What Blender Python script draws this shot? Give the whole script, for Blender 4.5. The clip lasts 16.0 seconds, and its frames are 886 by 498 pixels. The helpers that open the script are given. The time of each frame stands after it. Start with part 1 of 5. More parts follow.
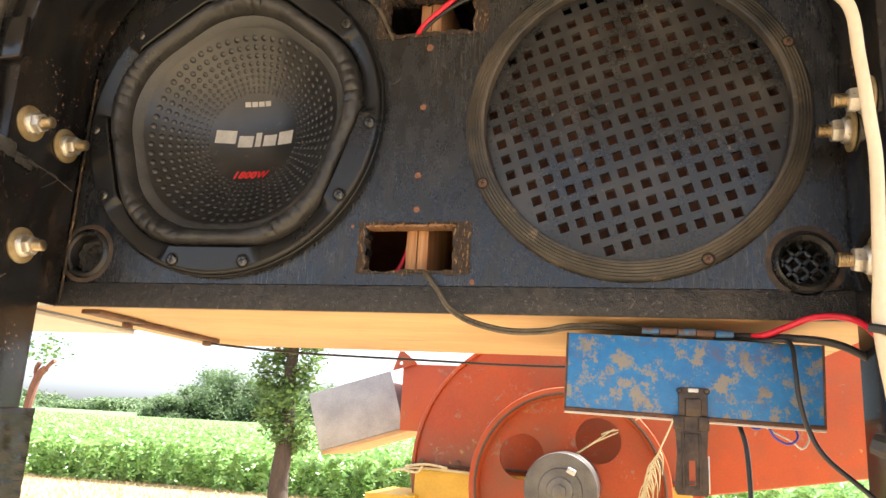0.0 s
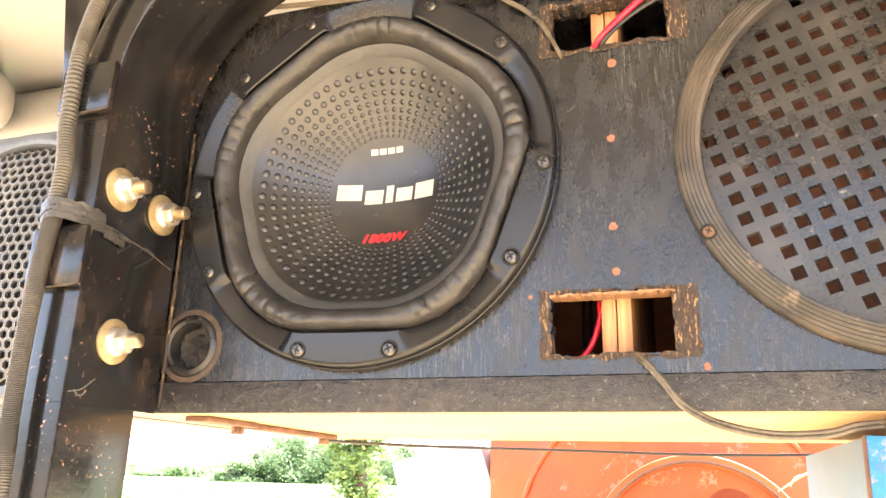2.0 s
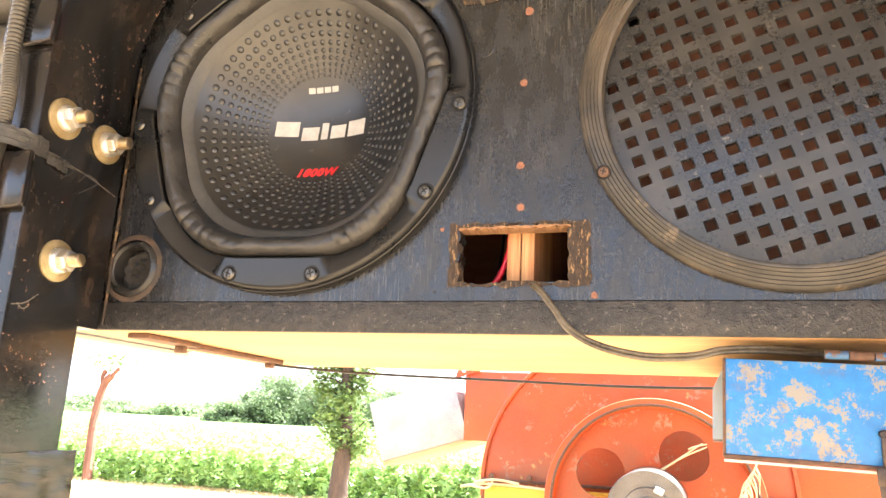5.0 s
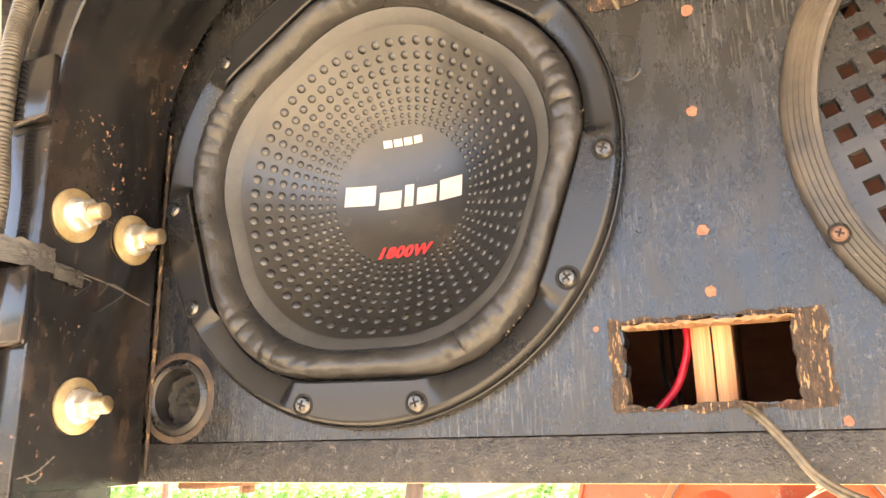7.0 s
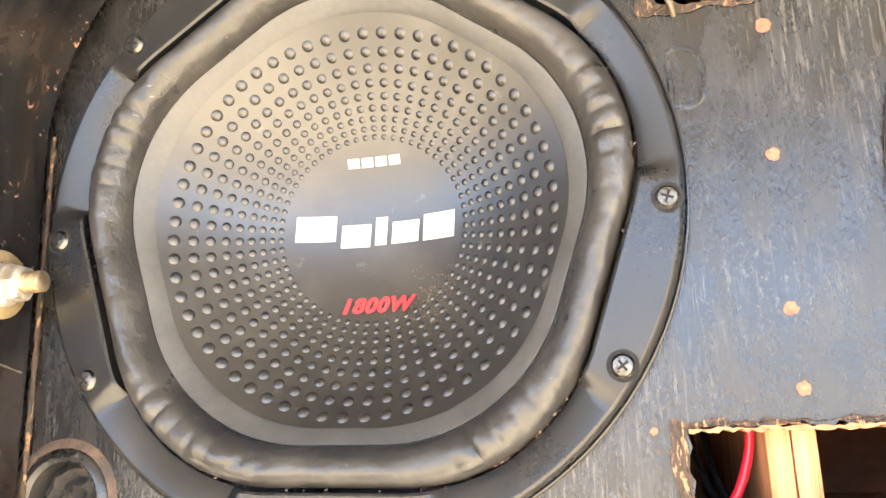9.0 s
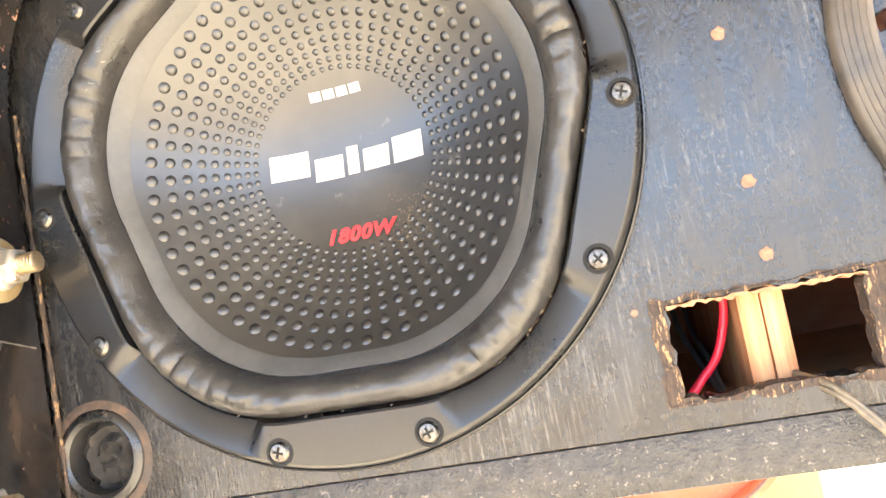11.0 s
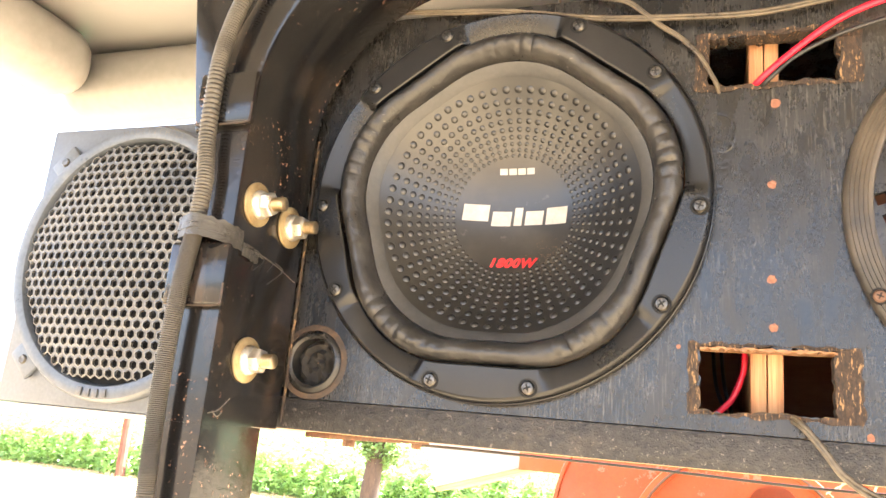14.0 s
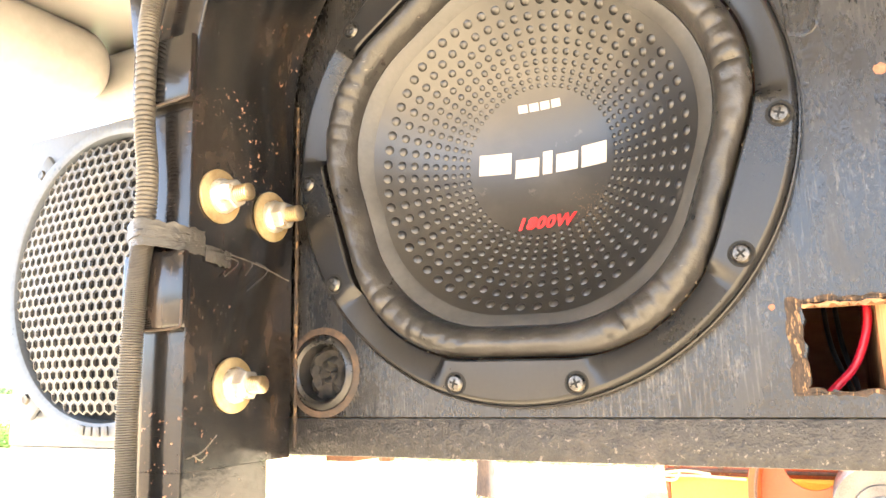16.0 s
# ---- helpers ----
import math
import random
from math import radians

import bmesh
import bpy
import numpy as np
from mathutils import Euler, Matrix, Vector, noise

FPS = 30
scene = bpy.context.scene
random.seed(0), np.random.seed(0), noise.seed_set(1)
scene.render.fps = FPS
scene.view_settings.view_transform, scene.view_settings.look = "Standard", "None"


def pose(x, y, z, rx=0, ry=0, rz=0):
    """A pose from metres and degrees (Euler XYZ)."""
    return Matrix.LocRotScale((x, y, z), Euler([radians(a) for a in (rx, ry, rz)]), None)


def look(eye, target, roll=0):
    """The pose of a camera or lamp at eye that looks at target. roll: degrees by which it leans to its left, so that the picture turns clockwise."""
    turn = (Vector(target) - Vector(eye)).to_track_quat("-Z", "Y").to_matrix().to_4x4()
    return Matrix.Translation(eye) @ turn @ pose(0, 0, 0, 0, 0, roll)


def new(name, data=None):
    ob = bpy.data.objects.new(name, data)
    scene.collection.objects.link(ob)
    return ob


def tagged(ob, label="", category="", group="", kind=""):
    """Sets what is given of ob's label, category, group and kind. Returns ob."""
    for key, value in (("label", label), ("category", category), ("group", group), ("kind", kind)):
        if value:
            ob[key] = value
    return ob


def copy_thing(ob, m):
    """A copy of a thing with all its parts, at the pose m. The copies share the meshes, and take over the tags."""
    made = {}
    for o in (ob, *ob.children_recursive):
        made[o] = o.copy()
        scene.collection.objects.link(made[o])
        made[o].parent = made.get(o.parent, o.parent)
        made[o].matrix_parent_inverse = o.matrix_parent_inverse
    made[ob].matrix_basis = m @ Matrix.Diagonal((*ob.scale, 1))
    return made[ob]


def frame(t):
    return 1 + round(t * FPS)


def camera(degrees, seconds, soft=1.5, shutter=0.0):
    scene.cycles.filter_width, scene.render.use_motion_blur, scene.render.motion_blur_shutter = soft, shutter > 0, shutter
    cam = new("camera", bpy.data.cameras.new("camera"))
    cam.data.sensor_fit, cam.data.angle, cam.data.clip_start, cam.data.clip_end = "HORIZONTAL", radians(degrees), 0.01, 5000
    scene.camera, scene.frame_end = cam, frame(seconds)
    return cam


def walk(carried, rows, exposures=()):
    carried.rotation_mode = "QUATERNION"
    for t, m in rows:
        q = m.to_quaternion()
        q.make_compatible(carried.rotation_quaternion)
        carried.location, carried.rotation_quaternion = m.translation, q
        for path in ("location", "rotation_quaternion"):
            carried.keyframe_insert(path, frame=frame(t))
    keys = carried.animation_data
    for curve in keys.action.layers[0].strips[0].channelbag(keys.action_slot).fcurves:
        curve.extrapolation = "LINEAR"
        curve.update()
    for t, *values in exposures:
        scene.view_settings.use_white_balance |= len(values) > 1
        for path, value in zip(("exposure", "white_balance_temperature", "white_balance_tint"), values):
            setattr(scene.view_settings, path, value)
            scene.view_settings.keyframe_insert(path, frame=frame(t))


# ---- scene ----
cam = camera(60.6, 16.0)
PATH = [
    (0, (0.371, -0.623, 1.99), (-0.102, 1.266, 2.448), 3.2),
    (0.5, (0.339, -0.605, 2.006), (-0.188, 1.242, 2.561), 3.1),
    (1, (0.318, -0.602, 2.007), (-0.248, 1.222, 2.601), 3.4),
    (1.5, (0.278, -0.55, 2.029), (-0.317, 1.262, 2.63), 2.1),
    (2, (0.237, -0.502, 2.039), (-0.382, 1.307, 2.626), 1.5),
    (2.5, (0.216, -0.483, 2.049), (-0.419, 1.342, 2.562), 1.1),
    (3, (0.224, -0.472, 2.041), (-0.386, 1.384, 2.47), 1.2),
    (3.5, (0.256, -0.485, 2.034), (-0.319, 1.382, 2.461), 2.9),
    (3.7, (0.267, -0.497, 2.03), (-0.297, 1.368, 2.481), 3.6),
    (5.8, (0.304, -0.523, 2.018), (-0.355, 1.307, 2.485), 2.1),
    (6, (0.303, -0.524, 2.027), (-0.374, 1.298, 2.5), 2.0),
    (6.5, (0.274, -0.491, 2.055), (-0.438, 1.312, 2.546), 0.8),
    (7, (0.206, -0.398, 2.105), (-0.525, 1.396, 2.603), -1.0),
    (7.5, (0.142, -0.35, 2.141), (-0.559, 1.446, 2.676), 0.6),
    (8, (0.118, -0.32, 2.155), (-0.418, 1.528, 2.702), 1.3),
    (8.2, (0.116, -0.317, 2.157), (-0.372, 1.548, 2.691), 1.2),
    (10.3, (0.115, -0.354, 2.182), (-0.274, 1.592, 2.426), -8.9),
    (10.5, (0.113, -0.354, 2.182), (-0.292, 1.593, 2.395), -10.3),
    (11, (0.122, -0.345, 2.178), (-0.281, 1.607, 2.341), -10.6),
    (11.5, (0.13, -0.343, 2.179), (-0.237, 1.615, 2.353), -9.0),
    (12, (0.127, -0.354, 2.176), (-0.213, 1.602, 2.421), -5.9),
    (12.5, (0.129, -0.378, 2.175), (-0.207, 1.561, 2.529), -2.6),
    (13, (0.135, -0.437, 2.15), (-0.297, 1.468, 2.578), 0.8),
    (13.5, (0.14, -0.509, 2.112), (-0.482, 1.334, 2.578), 4.5),
    (14, (0.155, -0.531, 2.091), (-0.528, 1.288, 2.564), 5.3),
    (14.5, (0.153, -0.524, 2.099), (-0.464, 1.317, 2.58), 2.8),
    (15, (0.158, -0.516, 2.109), (-0.408, 1.348, 2.563), 0.9),
    (15.5, (0.166, -0.489, 2.114), (-0.457, 1.365, 2.533), -0.7),
    (16, (0.158, -0.41, 2.129), (-0.744, 1.341, 2.475), -1.3),
]
walk(cam, [(t, look(eye, target, roll)) for t, eye, target, roll in PATH],
     exposures=[(0, 2.22, 6050, 10), (0.5, 3.12, 5900, 11), (1, 3.58, 6000, 13), (1.5, 3.74, 6050, 13), (2, 3.9, 6050, 13), (2.5, 3.9, 6050, 14), (3, 3.78, 6100, 14), (3.7, 3.44, 6050, 14),
                (6, 3.4, 6100, 13), (7, 4.0, 6200, 13), (7.5, 4.4, 6300, 13), (8, 4.58, 5750, 11), (10.5, 4.58, 5400, 9), (12, 4.5, 5450, 9), (13, 4.45, 5750, 10), (13.5, 4.28, 5850, 10),
                (14, 3.82, 5950, 11), (14.5, 3.88, 6050, 11), (15.5, 4.25, 6100, 10), (16, 4.36, 6000, 10)])


# ---- world, sun, exposure ----
SUN_DIR = Vector((0.42, 0.3, 0.85)).normalized()
world = bpy.data.worlds.new("sky")
scene.world = world
world.use_nodes = True
wn = world.node_tree
sky = wn.nodes.new("ShaderNodeTexSky")
sky.sky_type = "NISHITA"
sky.sun_disc = False
sky.sun_elevation = math.asin(SUN_DIR.z)
sky.sun_rotation = math.atan2(SUN_DIR.x, SUN_DIR.y)
sky.dust_density, sky.ozone_density, sky.air_density = 2.6, 0.3, 0.75
haze = wn.nodes.new("ShaderNodeHueSaturation")
haze.inputs["Saturation"].default_value = 0.55
wn.links.new(sky.outputs[0], haze.inputs["Color"])
wn.links.new(haze.outputs[0], wn.nodes["Background"].inputs[0])
wn.nodes["Background"].inputs[1].default_value = 0.115
sun = new("sun", bpy.data.lights.new("sun", "SUN"))
sun.data.energy, sun.data.angle, sun.data.color = 5.0, radians(0.6), (1.0, 0.95, 0.87)
sun.matrix_world = look(SUN_DIR * 60, (0, 0, 0))

# ---- helpers of this place ----


def mat(name, c1, c2, rough=0.5, metal=0.0, scale=30.0, fine=260.0, bump=0.1, wear=None, wear_at=0.62, wear_scale=18.0,
        stretch=(1, 1, 1), rough_var=0.12, coat=0.0, rand=0.0, spec=0.5, dust=None, dust_scale=7.0, dust_at=0.5, relief=0.0015, wear_rough=0.68, streak=None, chips=None):
    """Two-tone noisy surface: broad stains, fine grain with relief, and optional worn patches of colour wear."""
    m = bpy.data.materials.new(name)
    m.use_nodes = True
    n, l = m.node_tree.nodes, m.node_tree.links
    b = n["Principled BSDF"]
    tc = n.new("ShaderNodeTexCoord")
    mp = n.new("ShaderNodeMapping")
    mp.inputs["Scale"].default_value = stretch
    l.new(tc.outputs["Object"], mp.inputs[0])
    big = n.new("ShaderNodeTexNoise")
    big.inputs["Scale"].default_value, big.inputs["Detail"].default_value = scale, 6
    fin = n.new("ShaderNodeTexNoise")
    fin.inputs["Scale"].default_value, fin.inputs["Detail"].default_value = fine, 4
    for t in (big, fin):
        l.new(mp.outputs[0], t.inputs["Vector"])
    mix0 = n.new("ShaderNodeMath")
    mix0.operation = "MULTIPLY_ADD"
    mix0.inputs[1].default_value, mix0.inputs[2].default_value = 0.35, 0.0
    l.new(fin.outputs[0], mix0.inputs[0])
    add = n.new("ShaderNodeMath")
    add.operation = "MULTIPLY_ADD"
    add.inputs[1].default_value = 0.65
    l.new(big.outputs[0], add.inputs[0])
    l.new(mix0.outputs[0], add.inputs[2])
    ramp = n.new("ShaderNodeValToRGB")
    ramp.color_ramp.elements[0].position, ramp.color_ramp.elements[1].position = 0.36, 0.66
    ramp.color_ramp.elements[0].color, ramp.color_ramp.elements[1].color = (*c1, 1), (*c2, 1)
    l.new(add.outputs[0], ramp.inputs[0])
    col = ramp.outputs[0]
    if rand:
        oi = n.new("ShaderNodeObjectInfo")
        hs = n.new("ShaderNodeHueSaturation")
        mr = n.new("ShaderNodeMapRange")
        mr.inputs["To Min"].default_value, mr.inputs["To Max"].default_value = 1 - rand, 1 + rand
        l.new(oi.outputs["Random"], mr.inputs[0])
        l.new(mr.outputs[0], hs.inputs["Value"])
        l.new(col, hs.inputs["Color"])
        col = hs.outputs[0]
    rough_out = n.new("ShaderNodeMapRange")
    rough_out.inputs["To Min"].default_value, rough_out.inputs["To Max"].default_value = max(0.03, rough - rough_var), min(1, rough + rough_var)
    rough_out.inputs["From Min"].default_value, rough_out.inputs["From Max"].default_value = 0.3, 0.7
    l.new(add.outputs[0], rough_out.inputs[0])
    l.new(rough_out.outputs[0], b.inputs["Roughness"])
    if wear:
        wnz = n.new("ShaderNodeTexNoise")
        wnz.inputs["Scale"].default_value, wnz.inputs["Detail"].default_value, wnz.inputs["Roughness"].default_value = wear_scale, 9, wear_rough
        l.new(mp.outputs[0], wnz.inputs["Vector"])
        wr = n.new("ShaderNodeValToRGB")
        wr.color_ramp.elements[0].position, wr.color_ramp.elements[1].position = wear_at, wear_at + 0.035
        l.new(wnz.outputs[0], wr.inputs[0])
        mx = n.new("ShaderNodeMix")
        mx.data_type = "RGBA"
        l.new(wr.outputs[0], mx.inputs["Factor"])
        l.new(col, mx.inputs["A"])
        mx.inputs["B"].default_value = (*wear, 1)
        col = mx.outputs["Result"]
    if dust:
        dn = n.new("ShaderNodeTexNoise")
        dn.inputs["Scale"].default_value, dn.inputs["Detail"].default_value, dn.inputs["Roughness"].default_value = dust_scale, 7, 0.6
        l.new(tc.outputs["Object"], dn.inputs["Vector"])
        dr = n.new("ShaderNodeMapRange")
        dr.inputs["From Min"].default_value, dr.inputs["From Max"].default_value = dust_at, dust_at + 0.25
        dr.inputs["To Min"].default_value, dr.inputs["To Max"].default_value = 0.0, 0.75
        l.new(dn.outputs[0], dr.inputs[0])
        dm = n.new("ShaderNodeMix")
        dm.data_type = "RGBA"
        l.new(dr.outputs[0], dm.inputs["Factor"])
        l.new(col, dm.inputs["A"])
        dm.inputs["B"].default_value = (*dust, 1)
        col = dm.outputs["Result"]
    def patchy(colour, vec_scale, lo, hi, mask_scale, mask_lo, mask_hi, amount):
        """Fine marks of one colour that gather in broad patches."""
        nonlocal col
        sm = n.new("ShaderNodeMapping")
        sm.inputs["Scale"].default_value = vec_scale
        l.new(tc.outputs["Object"], sm.inputs[0])
        fac = []
        for vec, sc, a0, a1, top in ((sm.outputs[0], 1.0, lo, hi, amount), (tc.outputs["Object"], mask_scale, mask_lo, mask_hi, 1.0)):
            nz = n.new("ShaderNodeTexNoise")
            nz.inputs["Scale"].default_value, nz.inputs["Detail"].default_value, nz.inputs["Roughness"].default_value = sc, 5, 0.62
            l.new(vec, nz.inputs["Vector"])
            rg = n.new("ShaderNodeMapRange")
            rg.inputs["From Min"].default_value, rg.inputs["From Max"].default_value, rg.inputs["To Max"].default_value = a0, a1, top
            l.new(nz.outputs[0], rg.inputs[0])
            fac.append(rg.outputs[0])
        mul = n.new("ShaderNodeMath")
        mul.operation = "MULTIPLY"
        l.new(fac[0], mul.inputs[0])
        l.new(fac[1], mul.inputs[1])
        mk = n.new("ShaderNodeMix")
        mk.data_type = "RGBA"
        l.new(mul.outputs[0], mk.inputs["Factor"])
        l.new(col, mk.inputs["A"])
        mk.inputs["B"].default_value = (*colour, 1)
        col = mk.outputs["Result"]

    for marks in (streak or ()):
        patchy(*marks)
    for marks in (chips or ()):
        patchy(*marks)
    l.new(col, b.inputs["Base Color"])
    b.inputs["Metallic"].default_value = metal
    b.inputs["Coat Weight"].default_value = coat
    b.inputs["Specular IOR Level"].default_value = spec
    if bump:
        bp = n.new("ShaderNodeBump")
        bp.inputs["Strength"].default_value = min(1.0, bump * 4)
        bp.inputs["Distance"].default_value = relief
        l.new(add.outputs[0], bp.inputs["Height"])
        l.new(bp.outputs[0], b.inputs["Normal"])
    return m


def thing(name, at, label, category, group="", kind=""):
    ob = new(name)
    ob.location = at
    ob.empty_display_size = 0.05
    return tagged(ob, label, category, group, kind)


def mesh_from(bm, name, material, smooth=35):
    me = bpy.data.meshes.new(name)
    bmesh.ops.recalc_face_normals(bm, faces=bm.faces)
    bm.to_mesh(me)
    bm.free()
    me.materials.append(material)
    if smooth:
        me.shade_smooth()
        me.set_sharp_from_angle(angle=radians(smooth))
    return me


def part(name, bm, material, parent, label="", smooth=35):
    """One mesh, in world coordinates, under a thing or a part."""
    me = bm if isinstance(bm, bpy.types.Mesh) else mesh_from(bm, name, material, smooth)
    ob = new(name, me)
    ob.parent = parent
    root = parent
    while root.parent:
        root = root.parent
    if parent is root:
        ob.matrix_parent_inverse = Matrix.Translation(-Vector(root.location))
    return tagged(ob, label)


def solid(name, bm, material, label, category, group="", kind="", smooth=35):
    """One top-level mesh."""
    return tagged(new(name, mesh_from(bm, name, material, smooth)), label, category, group, kind)


def box(lo, hi, bevel=0.001, bm=None, m=None, seg=2):
    own = bmesh.new()
    lo, hi = Vector(lo), Vector(hi)
    bmesh.ops.create_cube(own, size=1, matrix=Matrix.Translation((lo + hi) / 2) @ Matrix.Diagonal((*(hi - lo), 1)))
    if bevel:
        bmesh.ops.bevel(own, geom=own.edges[:], offset=bevel, segments=seg, profile=0.5, affect="EDGES")
    if m is not None:
        bmesh.ops.transform(own, matrix=m, verts=own.verts[:])
    return merge(bm, own)


def merge(bm, own):
    if bm is None:
        return own
    me = bpy.data.meshes.new("tmp")
    own.to_mesh(me)
    own.free()
    bm.from_mesh(me)
    bpy.data.meshes.remove(me)
    return bm


def rod(a, b, r1, r2=None, seg=20, bevel=0.0, bm=None, caps=True):
    """A round bar from a to b."""
    own = bmesh.new()
    a, b = Vector(a), Vector(b)
    d = b - a
    bmesh.ops.create_cone(own, cap_ends=caps, segments=seg, radius1=r1, radius2=r1 if r2 is None else r2, depth=d.length)
    if bevel:
        rim = [e for e in own.edges if abs(e.verts[0].co.z - e.verts[1].co.z) < 1e-6]
        bmesh.ops.bevel(own, geom=rim, offset=bevel, segments=2, profile=0.5, affect="EDGES")
    q = d.to_track_quat("Z", "Y").to_matrix().to_4x4()
    bmesh.ops.transform(own, matrix=Matrix.Translation((a + b) / 2) @ q, verts=own.verts[:])
    return merge(bm, own)


def lathe(profile, seg=64, closed=False, shape=None):
    """Turn (r, y) pairs about the y axis. shape(angle, i) scales the radius of ring i."""
    bm = bmesh.new()
    rings = []
    for i, (r, y) in enumerate(profile):
        ring = []
        for k in range(seg):
            a = 2 * math.pi * k / seg
            rr = shape(a, i) if shape else r
            ring.append(bm.verts.new((rr * math.cos(a), y if not callable(y) else y(a), rr * math.sin(a))))
        rings.append(ring)
    pairs = list(zip(rings, rings[1:])) + ([(rings[-1], rings[0])] if closed else [])
    for p, q in pairs:
        for k in range(seg):
            bm.faces.new((p[k], p[(k + 1) % seg], q[(k + 1) % seg], q[k]))
    return bm


def spline(pts, steps=10):
    pts = [Vector(p) for p in pts]
    ext = [2 * pts[0] - pts[1], *pts, 2 * pts[-1] - pts[-2]]
    out = []
    for i in range(1, len(ext) - 2):
        p0, p1, p2, p3 = ext[i - 1:i + 3]
        for s in range(steps):
            t = s / steps
            out.append(0.5 * ((2 * p1) + (p2 - p0) * t + (2 * p0 - 5 * p1 + 4 * p2 - p3) * t * t + (3 * p1 - p0 - 3 * p2 + p3) * t ** 3))
    out.append(pts[-1])
    return out


def tube(pts, r, seg=10, steps=10, bm=None, radii=None):
    """A cable along a smooth line. radii(i) gives the radius at a step."""
    own = bmesh.new()
    line = spline(pts, steps)
    rings, up = [], Vector((0.13, 0.31, 0.94)).normalized()
    for i, p in enumerate(line):
        d = (line[min(i + 1, len(line) - 1)] - line[max(i - 1, 0)]).normalized()
        u = d.cross(up)
        u = u.normalized() if u.length > 1e-4 else d.orthogonal().normalized()
        w = d.cross(u)
        rr = radii(i, len(line)) if radii else r
        rings.append([own.verts.new(p + rr * (math.cos(2 * math.pi * k / seg) * u + math.sin(2 * math.pi * k / seg) * w)) for k in range(seg)])
    for a, b in zip(rings, rings[1:]):
        for k in range(seg):
            own.faces.new((a[k], a[(k + 1) % seg], b[(k + 1) % seg], b[k]))
    own.faces.new(rings[0])
    own.faces.new(rings[-1])
    return merge(bm, own)


def sheet_with_holes(outer, holes, y0, y1):
    """A board in the xz plane, from y0 to y1, with holes; outlines are lists of (x, z)."""
    bm = bmesh.new()
    edges = []
    for loop in (outer, *holes):
        vs = [bm.verts.new((x, y0, z)) for x, z in loop]
        edges += [bm.edges.new((vs[i], vs[(i + 1) % len(vs)])) for i in range(len(vs))]
    bmesh.ops.triangle_fill(bm, use_beauty=True, use_dissolve=False, edges=edges, normal=(0, -1, 0))
    geo = bmesh.ops.extrude_face_region(bm, geom=bm.faces[:])
    bmesh.ops.translate(bm, vec=(0, y1 - y0, 0), verts=[v for v in geo["geom"] if isinstance(v, bmesh.types.BMVert)])
    return bm


def circle(cx, cz, r, seg=64):
    return [(cx + r * math.cos(2 * math.pi * k / seg), cz + r * math.sin(2 * math.pi * k / seg)) for k in range(seg)]


def ragged(x0, z0, x1, z1, step=0.004, amp=0.0016, seed=1):
    """A roughly sawn rectangular outline."""
    rnd = random.Random(seed)
    corners = [(x0, z0), (x1, z0), (x1, z1), (x0, z1)]
    out = []
    for (ax, az), (bx, bz) in zip(corners, corners[1:] + corners[:1]):
        n = max(2, int(math.hypot(bx - ax, bz - az) / step))
        for i in range(n):
            t = i / n
            out.append((ax + (bx - ax) * t + rnd.uniform(-amp, amp), az + (bz - az) * t + rnd.uniform(-amp, amp)))
    return out


# ---- materials ----
M_PANEL = mat("black painted plywood", (0.005, 0.005, 0.0054), (0.016, 0.0155, 0.015), 0.27, scale=60, fine=520, bump=0.16, relief=0.0014,
              wear=(0.045, 0.041, 0.036), wear_at=0.64, wear_scale=180, rough_var=0.14, stretch=(1.3, 1, 0.5), spec=0.55, dust=(0.042, 0.037, 0.031), dust_scale=9, dust_at=0.53,
              streak=[((0.12, 0.113, 0.103), (700, 1, 42), 0.52, 0.68, 8.0, 0.45, 0.6, 0.8), ((0.07, 0.066, 0.06), (380, 1, 330), 0.54, 0.68, 12.0, 0.45, 0.6, 0.7), ((0.003, 0.003, 0.0032), (60, 1, 24), 0.56, 0.7, 6.0, 0.4, 0.6, 0.8)])
M_EDGE = mat("black painted board edge", (0.01, 0.0095, 0.0092), (0.04, 0.037, 0.034), 0.42, scale=170, fine=700, bump=0.5, relief=0.0026,
             wear=(0.12, 0.105, 0.09), wear_at=0.6, wear_scale=330, dust=(0.09, 0.072, 0.055), dust_scale=14, dust_at=0.52)
M_PLY = mat("raw plywood", (0.43, 0.25, 0.11), (0.58, 0.385, 0.195), 0.7, scale=10, fine=90, bump=0.06, stretch=(0.25, 1, 1), wear=(0.34, 0.2, 0.1), wear_at=0.61)
M_CUT = mat("sawn wood edge", (0.33, 0.13, 0.05), (0.62, 0.37, 0.18), 0.8, scale=60, fine=300, bump=0.3, stretch=(3.2, 1, 0.08))
M_TORN = mat("torn bare wood", (0.19, 0.095, 0.045), (0.36, 0.2, 0.1), 0.85, scale=150, fine=700, bump=0.4, stretch=(1, 1, 3))
M_INNER = mat("bare inner boards", (0.4, 0.19, 0.11), (0.58, 0.32, 0.19), 0.75, scale=20, fine=150, bump=0.08, stretch=(0.4, 1, 1))
M_CHIP = mat("splintered wood", (0.012, 0.01, 0.009), (0.07, 0.045, 0.03), 0.85, scale=200, fine=800, bump=0.6, wear=(0.27, 0.165, 0.08), wear_at=0.56, wear_scale=210, stretch=(2.4, 1, 0.6))
